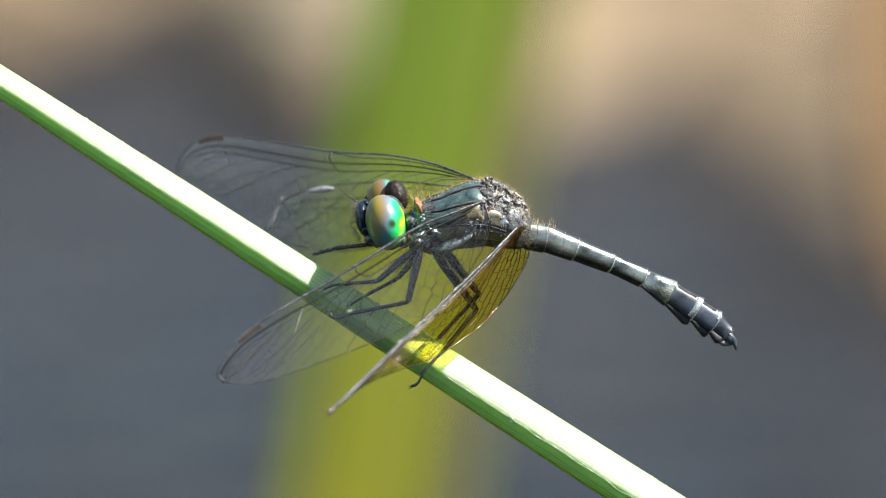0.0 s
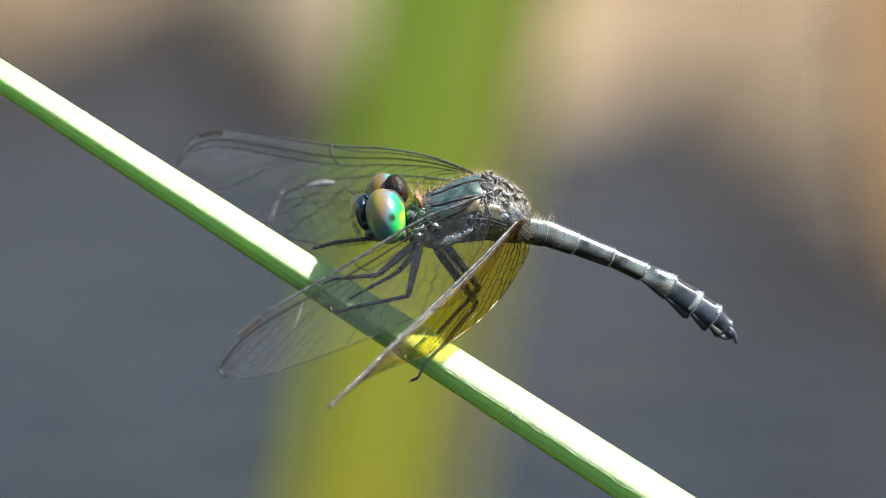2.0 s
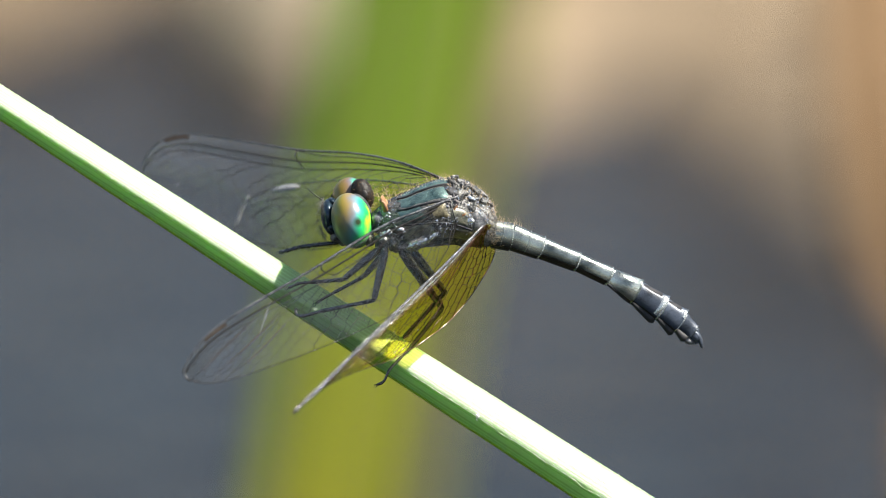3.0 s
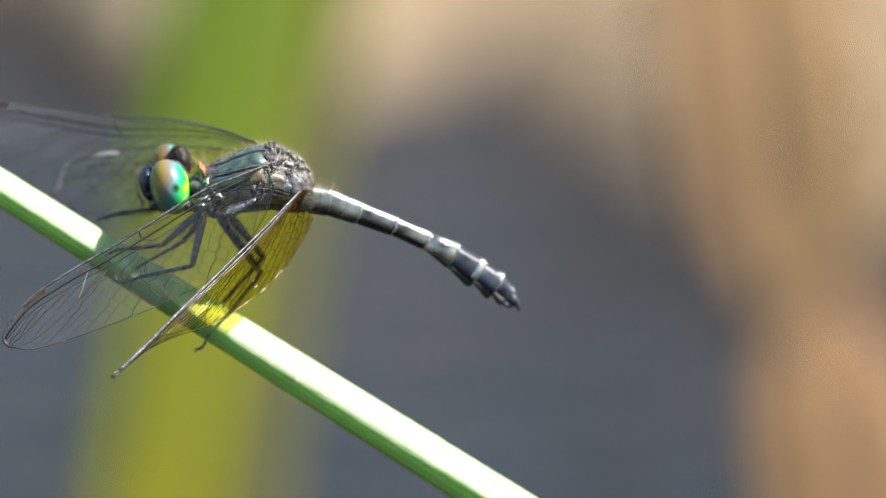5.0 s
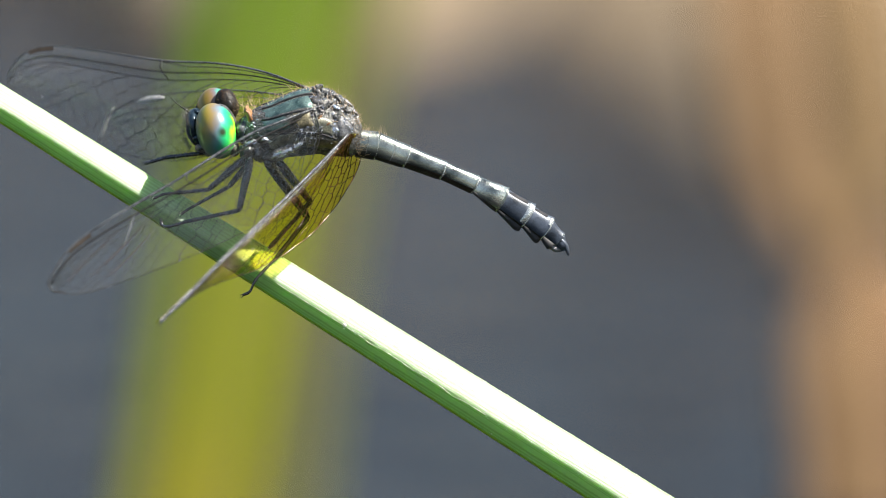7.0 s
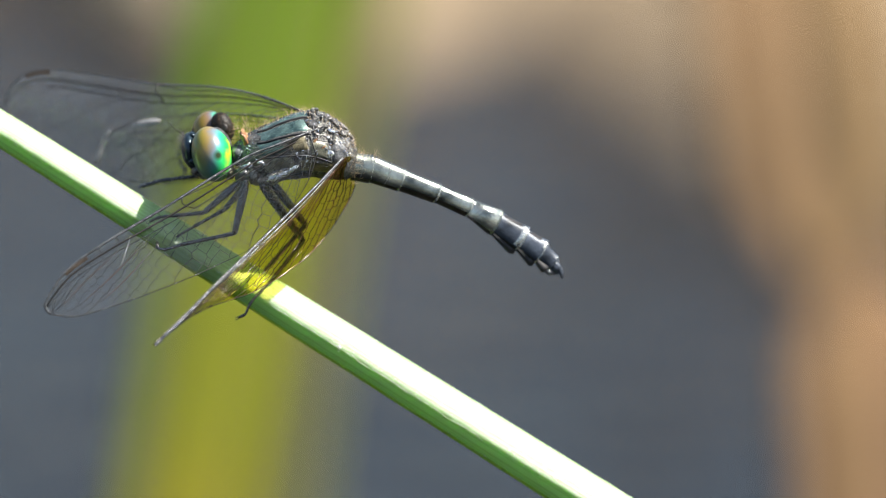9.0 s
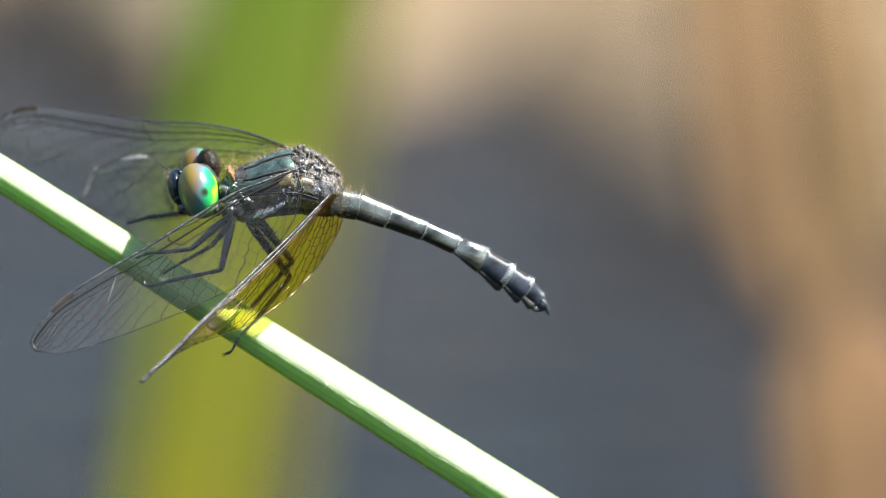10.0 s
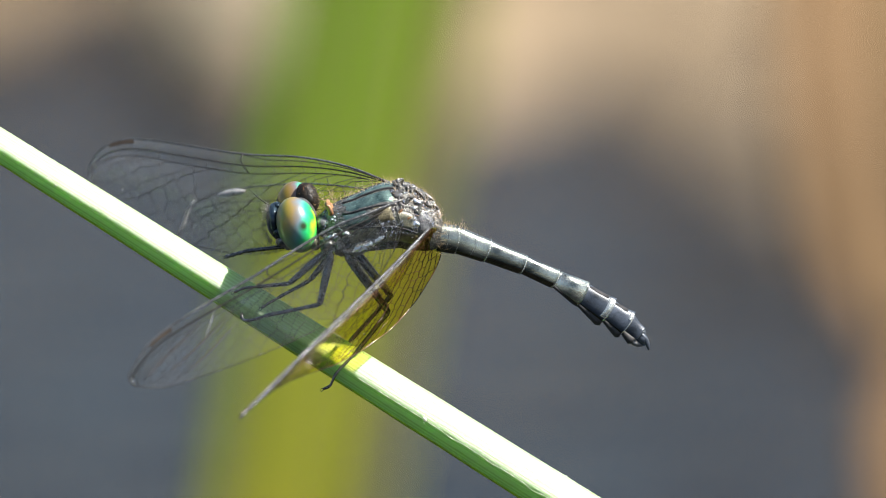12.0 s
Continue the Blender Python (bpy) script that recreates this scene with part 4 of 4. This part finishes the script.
# ---- legs ----
def build_leg(joints, widths, spines, seed, mat=LEG):
    """thigh, shin and foot through the joints; rows of spines along thigh and shin."""
    rnd = random.Random(seed)
    hip, knee, ankle = (np.array(joints[i]) for i in range(3))
    toe = [np.array(q) for q in joints[2:]]
    way = knee - hip
    thigh = Shape().tube([hip + way * u for u in (-0.02, 0.06, 0.2, 0.5, 0.8, 0.94, 1.0)], [widths[0] * w for w in (0.6, 0.95, 1.1, 1.0, 0.82, 0.8, 0.55)], 12)
    leg = part("leg", thigh, mat, fly)
    shin_way = ankle - knee
    part("shin", Shape().tube([knee + shin_way * u for u in (-0.03, 0.05, 0.3, 0.7, 0.97, 1.0)], [widths[1] * w for w in (0.6, 1.1, 0.9, 0.85, 0.95, 0.6)], 10), mat, leg)
    part("foot", Shape().tube(smooth_line(toe, 14), [widths[2] * (0.9 + 0.3 * (i % 4 == 0)) for i in range(14)], 8), mat, leg)
    end, d = toe[-1], toe[-1] - toe[-2]
    d /= np.linalg.norm(d)
    claw = Shape()
    for s in (-1, 1):
        side = np.array((-d[1], d[0], 0.6 * s))
        claw.tube([end, end + d * 0.12 + side * 0.1 * s, end + d * 0.24 + side * 0.02 * s - np.array((0, 0.08, 0))], [0.04, 0.03, 0.008], 5)
    part("claw", claw, mat, leg)
    roots, ways, lens = [], [], []
    for a, w, n, r in ((hip, way, spines, widths[0]), (knee, shin_way, int(spines * 1.2), widths[1])):
        nrm = np.array((-w[1], w[0], 0)) / np.linalg.norm(w)
        for i in range(n):
            u = 0.12 + 0.82 * i / n
            for s in (-1, 1):
                roots.append(a + w * u + nrm * s * r * 0.8 + np.array((0, 0, rnd.uniform(-0.05, 0.05))))
                ways.append(nrm * s + 0.7 * w / np.linalg.norm(w) + np.array((0, 0, rnd.gauss(0, 0.3))))
                lens.append(rnd.uniform(0.25, 0.55))
    part("spines", Shape().spikes(roots, ways, lens, 0.021, 0.05, seed), BRISTLE, leg, kind="stuff")


build_leg([(-1.748, 0.036, 1.5), (-4.226, -2.076, 1.4), (-6.270, -2.260, 0.9), (-7.075, -2.334, 0.6), (-7.732, -2.590, 0.5)], (0.24, 0.14, 0.09), 8, 41)
build_leg([(-1.422, -0.182, 0.6), (-2.919, -1.897, 0.3), (-4.890, -2.956, 0.1), (-5.548, -3.321, 0), (-5.987, -3.614, -0.1)], (0.22, 0.13, 0.09), 7, 42)
build_leg([(-1.492, -0.036, 1.9), (-2.257, -3.422, 1.9), (-5.683, -4.117, 1.3), (-6.707, -4.411, 0.9), (-7.221, -4.340, 0.6), (-7.295, -4.049, 0.5)], (0.26, 0.14, 0.10), 10, 43)
build_leg([(-0.510, -0.182, 1.5), (2.159, -3.916, -1.9), (0.073, -6.542, -0.9), (-1.168, -7.812, -0.1), (-1.606, -8.652, -0.1), (-2.045, -8.872, -0.2)], (0.30, 0.17, 0.09), 10, 44)
build_leg([(0.000, 0.037, -0.6), (2.340, -2.888, -1.2), (-0.330, -5.825, -2.6), (-1.063, -6.266, -2.7), (-1.612, -6.632, -2.7)], (0.28, 0.16, 0.09), 9, 45)
build_leg([(-2.488, 0.622, -1.6), (-4.468, 0.330, -2.4), (-7.032, 0.037, -2.4), (-7.654, -0.146, -2.3), (-8.348, -0.330, -2.2)], (0.20, 0.15, 0.12), 8, 46)


# ---- wings ----
def sweep_curves(at, rnd, sweep, step, inner):
    """Veins that leave the sector vein along the span and bend back to the trailing edge."""
    curves = []
    for f in np.arange(-sweep, 0.985, step):
        f += rnd.uniform(-0.28, 0.28) * step
        u = np.linspace(0, 1, 160)
        s, c = f + sweep * u ** 0.75, inner + (1 - inner) * u
        keep = (s >= 0.0) & (s <= 0.992)
        if keep.sum() > 6:
            curves.append((np.array([at(x, y) for x, y in zip(s[keep], c[keep])]), s[keep]))
    return curves


def cell_net(at, rnd, fine, sweep, step, cell, inner):
    """The net between those veins: staggered cross veins, each one pulling the vein that it meets a little aside."""
    curves = sweep_curves(at, rnd, sweep, step, inner)
    stops = [dict() for _ in curves]
    links = []
    for j in range(len(curves) - 1):
        p, q = curves[j][0], curves[j + 1][0]
        run = np.r_[0, np.cumsum(np.linalg.norm(np.diff(p, axis=0), axis=1))]
        at_run = cell * (0.25 + 0.5 * (j % 2) + rnd.uniform(-0.1, 0.1))
        while at_run < run[-1]:
            i = int(np.searchsorted(run, at_run))
            gap = np.linalg.norm(q - p[min(i, len(p) - 1)], axis=1)
            m = int(gap.argmin())
            if 0 < m < len(q) - 1 and 0.1 < gap[m] < 1.6:
                way = q[m] - p[i]
                pull = rnd.uniform(0.03, 0.17)
                stops[j][i] = p[i] + way * pull
                stops[j + 1][m] = q[m] - way * rnd.uniform(0.03, 0.17)
                links.append((j, i, j + 1, m))
            at_run += cell * rnd.uniform(0.6, 1.5)
    net = Shape()
    for j, ((p, s), own) in enumerate(zip(curves, stops)):
        own[0], own[len(p) - 1] = p[0], p[-1]
        keys = sorted(own)
        thin = fine * (1.15 - 0.4 * s[keys]) * (1.35 if j % 4 == 1 else 1.0)
        net.tube([own[k] for k in keys], thin, 4, False)
    for j, i, k, m in links:
        net.tube([stops[j][i], stops[k][m]], fine * (0.95 - 0.35 * curves[j][1][i]), 4, False)
    return net


def build_wing(name, lead, trail, camber, label, amber, spots, seed, tone=None, fine=0.019, thick=1.0, sweep=0.36, step=0.064, cell=0.8, ripple=0.0, vein=VEIN, shaft=None, streaks=(), strip=1.0):
    rnd = random.Random(seed)
    L, T = smooth_line(lead, 121), smooth_line(trail, 121)

    def at(s, c, lift=0.0):
        x = min(max(s, 0), 1) * 120
        i = min(int(x), 119)
        f = x - i
        a, b = L[i] * (1 - f) + L[i + 1] * f, T[i] * (1 - f) + T[i + 1] * f
        fold = math.sin(math.pi * min(c, 1)) * camber + 0.1 * math.sin(c * 26) * math.exp(-c * 5)
        fold += ripple * c * (1 - s) * math.sin(2 * math.pi * (s - sweep * c) / (2 * step))
        return a * (1 - c) + b * c + np.array((0, 0.25, 0.97)) * (fold + lift)

    ss, cs = np.linspace(0, 1, 90), np.r_[np.linspace(0, 0.2, 7), np.linspace(0.27, 1, 13)]
    film = Shape()
    film.grid([[at(s, c, 0.006) for c in cs] + [at(s, c, -0.006) for c in cs[::-1]] for s in ss], True)
    root = (np.array(lead[0]) * 0.5 + np.array(trail[0]) * 0.5 - PLACE[fly]) * 0.001
    mat = membrane(name + "_film", tuple(root), amber * 0.001, *(tone or ()))
    wing = part(name, film, mat, fly, label)
    part("vein_net", cell_net(at, rnd, fine, sweep, step, cell, 0.2 * strip), vein, wing, "fine dark net of veins", kind="stuff")
    # cross veins of the stiff front strip, before and behind the notch
    rungs = Shape()
    for c0, c1, s0, s1, gap in ((0.0, 0.055, 0.06, 0.42, 0.055), (0.055, 0.12, 0.06, 0.42, 0.055), (0.0, 0.12, 0.48, 0.95, 0.052), (0.12, 0.2, 0.1, 0.95, 0.042)):
        s = s0
        while s < s1:
            rungs.tube([at(s, c0 * strip), at(s - 0.004, c1 * strip)], fine * 0.95, 4, False)
            s += gap * rnd.uniform(0.8, 1.2)
    part("cross_veins", rungs, vein, wing, kind="stuff")
    wide = shaft or (0.075, 0.045)
    run = np.linspace(0, 1, 60)
    part("main_vein", Shape().tube([at(s, 0.0) for s in run], np.linspace(wide[0], wide[1], 60) * thick, 8), COSTA, wing, "grey-brown front vein")
    part("main_vein", Shape().tube([at(s, 0.055 * strip * min(1, (0.47 - s) / 0.1)) for s in np.linspace(0, 0.46, 30)], 0.03 * thick, 6), vein, wing)
    part("main_vein", Shape().tube([at(s, 0.12 * strip) for s in run[:58]], np.linspace(wide[0] * 0.6, wide[1] * 0.7, 58) * thick, 6), COSTA if strip < 1 else vein, wing)
    part("main_vein", Shape().tube([at(s, 0.2 * strip) for s in run[4:58]], np.linspace(0.035, 0.022, 54) * thick, 6), vein, wing)
    part("notch", Shape().tube([at(0.45, 0.0), at(0.462, 0.07 * strip), at(0.455, 0.13 * strip), at(0.44, 0.2 * strip)], np.array((0.06, 0.045, 0.04, 0.03)) * thick, 6), vein, wing, "dark knot in the front edge")
    part("edge_vein", Shape().tube([at(s, 1.0) for s in run], fine * 1.4, 5), vein, wing)
    for s0, s1, wd, spot_mat in spots:
        spot = Shape().grid([[at(s0 + (s1 - s0) * u, c, 0.014) for c in (0.0, wd * 0.5, wd)] + [at(s0 + (s1 - s0) * u, c, -0.014) for c in (wd, wd * 0.5, 0.0)] for u in np.linspace(0, 1, 6)], True, True)
        # the pale one is no spot: a streak imitating a glint
        if spot_mat is WING_GLINT_FIBRE:
            spot = Shape().tube([at(s0 + (s1 - s0) * u, wd * 0.5, 0.02) for u in np.linspace(0, 1, 12)], [0.05, 0.14, 0.18, 0.2, 0.21, 0.2, 0.21, 0.19, 0.16, 0.13, 0.08, 0.02], 10)
        part("wing_spot_or_glint", spot, spot_mat, wing, "small opaque spot or glint streak near the wing tip", smooth=spot_mat is WING_GLINT_FIBRE)
    # red-brown streaks are thickened veins, the pale one a bit of dry fibre
    for s0, c0, s1, c1, r, m in streaks:
        line = [at(s0 + (s1 - s0) * u, c0 + (c1 - c0) * u, 0.02) for u in np.linspace(0, 1, 12)]
        part("vein_or_fibre", Shape().tube(line, r * np.sin(np.linspace(0.25, 2.9, 12)), 6), m, wing, "thickened vein or pale dry fibre")
    # pale specks added in place of sparkles on film and trailing edge
    sparkles = Shape()
    for _ in range(16):
        r = rnd.uniform(0.015, 0.05)
        s, c = rnd.choice(((rnd.uniform(0.3, 0.98), 1.0), (rnd.uniform(0.3, 0.95), rnd.uniform(0.1, 0.9))))
        sparkles.ball(at(s, c, 0.02), (r, r * 0.8, r * 0.7), rnd.uniform(0, 180), 7, 5)
    part("specks", sparkles, WING_GLINT_FIBRE, wing, "tiny pale specks added as sparkles", kind="stuff")
    return wing


build_wing("forewing", [(2.268, 4.427, -1.6), (-0.514, 5.502, -2.6), (-3.456, 6.102, -3.5), (-7.152, 6.341, -4.6), (-11.247, 6.992, -5.9), (-14.236, 7.378, -6.8), (-15.922, 7.089, -7.2), (-16.936, 6.277, -7.5), (-17.387, 5.238, -7.6), (-17.090, 4.570, -7.6)],
           [(2.415, 3.769, -1.7), (-0.514, 1.800, -3.1), (-3.461, 0.405, -4.1), (-6.795, -0.185, -5.2), (-10.517, 0.481, -6.3), (-13.502, 1.818, -7.0), (-15.746, 3.305, -7.4), (-17.090, 4.570, -7.6)],
           0.35, "clear netted forewing, swept forwards behind the head", 4.0, [(0.785, 0.86, 0.06, STIGMA)], 51, ((0.98, 0.978, 0.965), (0.985, 0.95, 0.66), 0.13), fine=0.018, thick=1.0)
far_wing = build_wing("hindwing", [(3.879, 3.257, -1.7), (0.220, 4.078, -3.2), (-3.465, 4.387, -4.6), (-7.743, 4.075, -6.5), (-9.616, 3.564, -7.3), (-10.856, 2.714, -7.9), (-11.533, 1.079, -8.1)],
           [(4.245, 2.049, -1.7), (3.230, -1.432, -2.9), (0.221, -4.089, -4.3), (-3.475, -4.251, -5.7), (-7.194, -2.930, -6.9), (-10.187, -0.706, -7.9), (-11.533, 1.079, -8.1)],
           0.4, "clear netted hindwing with an amber base", 15.0, [(0.66, 0.775, 0.06, WING_GLINT_FIBRE)], 52, ((0.98, 0.978, 0.965), (0.99, 0.955, 0.66), 0.10), fine=0.014, thick=0.8, sweep=0.45, step=0.075, cell=1.1)
# second pale streak, added as a glint along the tip edge
part("wing_spot_or_glint", Shape().tube(smooth_line([(-10.435, 3.379, -7.4), (-10.850, 2.712, -7.7), (-11.152, 1.896, -7.8), (-11.491, 1.116, -8.0)], 10), [0.03, 0.07, 0.1, 0.11, 0.12, 0.12, 0.11, 0.1, 0.07, 0.03], 8), WING_GLINT_FIBRE, far_wing, "pale streak added as a glint at the wing tip")
build_wing("forewing", [(3.203, 3.312, 2), (0.763, 2.363, 2.9), (-1.779, 1.307, 3.6), (-6.666, -1.703, 5.2), (-10.271, -3.797, 6.4), (-12.788, -5.527, 7.2), (-13.936, -6.968, 7.6), (-14.403, -7.978, 7.7), (-14.006, -8.519, 7.7)],
           [(3.348, 2.730, 2), (2.400, -0.327, 2.7), (-0.327, -3.778, 3.4), (-3.409, -5.477, 4.4), (-6.302, -6.700, 5.4), (-9.907, -7.990, 6.6), (-12.423, -8.667, 7.4), (-14.006, -8.519, 7.7)],
           -0.3, "clear netted forewing drooping over the stem", 3.5, [(0.78, 0.86, 0.075, STIGMA)], 53, ((0.98, 0.978, 0.965), (0.94, 0.77, 0.34), 0.018), fine=0.02, shaft=(0.09, 0.085), streaks=((0.60, 0.24, 0.90, 0.72, 0.045, STREAK), (0.62, 0.42, 0.84, 0.84, 0.045, STREAK), (0.70, 0.2, 0.95, 0.5, 0.04, STREAK), (0.64, 0.10, 0.72, 0.42, 0.03, WING_GLINT_FIBRE)))
build_wing("hindwing", [(4.804, 1.419, 2), (2.395, -1.052, 4.2), (-0.506, -3.869, 6.6), (-3.387, -6.666, 9), (-5.534, -8.805, 10.8), (-7.316, -10.472, 12.2)],
           [(5.578, 1.422, 0.8), (5.561, -0.329, -1.6), (4.318, -2.708, -1.8), (2.263, -5.074, 0), (-0.690, -7.012, 3.2), (-3.255, -7.920, 6.4), (-4.903, -8.652, 8.6), (-6.185, -9.601, 10.4), (-7.316, -10.472, 12.2)],
           0.25, "netted hindwing with an amber base, seen nearly edge-on", 19.0, [(0.86, 0.93, 0.08, STIGMA)], 54, fine=0.023, strip=0.7, sweep=0.5, step=0.055, cell=0.95, ripple=0.14, vein=COPPER, shaft=(0.085, 0.12))


def motions():
    """As the stem is nudged the dragonfly settles a quarter of a degree on its grip, and stays so."""
    rest = fly.matrix_basis.copy()
    walk(fly, [(t, rest @ pose(0, 0, 0, 0, 0, turn)) for t, turn in ((0.0, 0.0), (2.8, 0.0), (3.3, -0.05), (3.7, -0.11), (5.3, -0.26), (12.0, -0.26))])


motions()
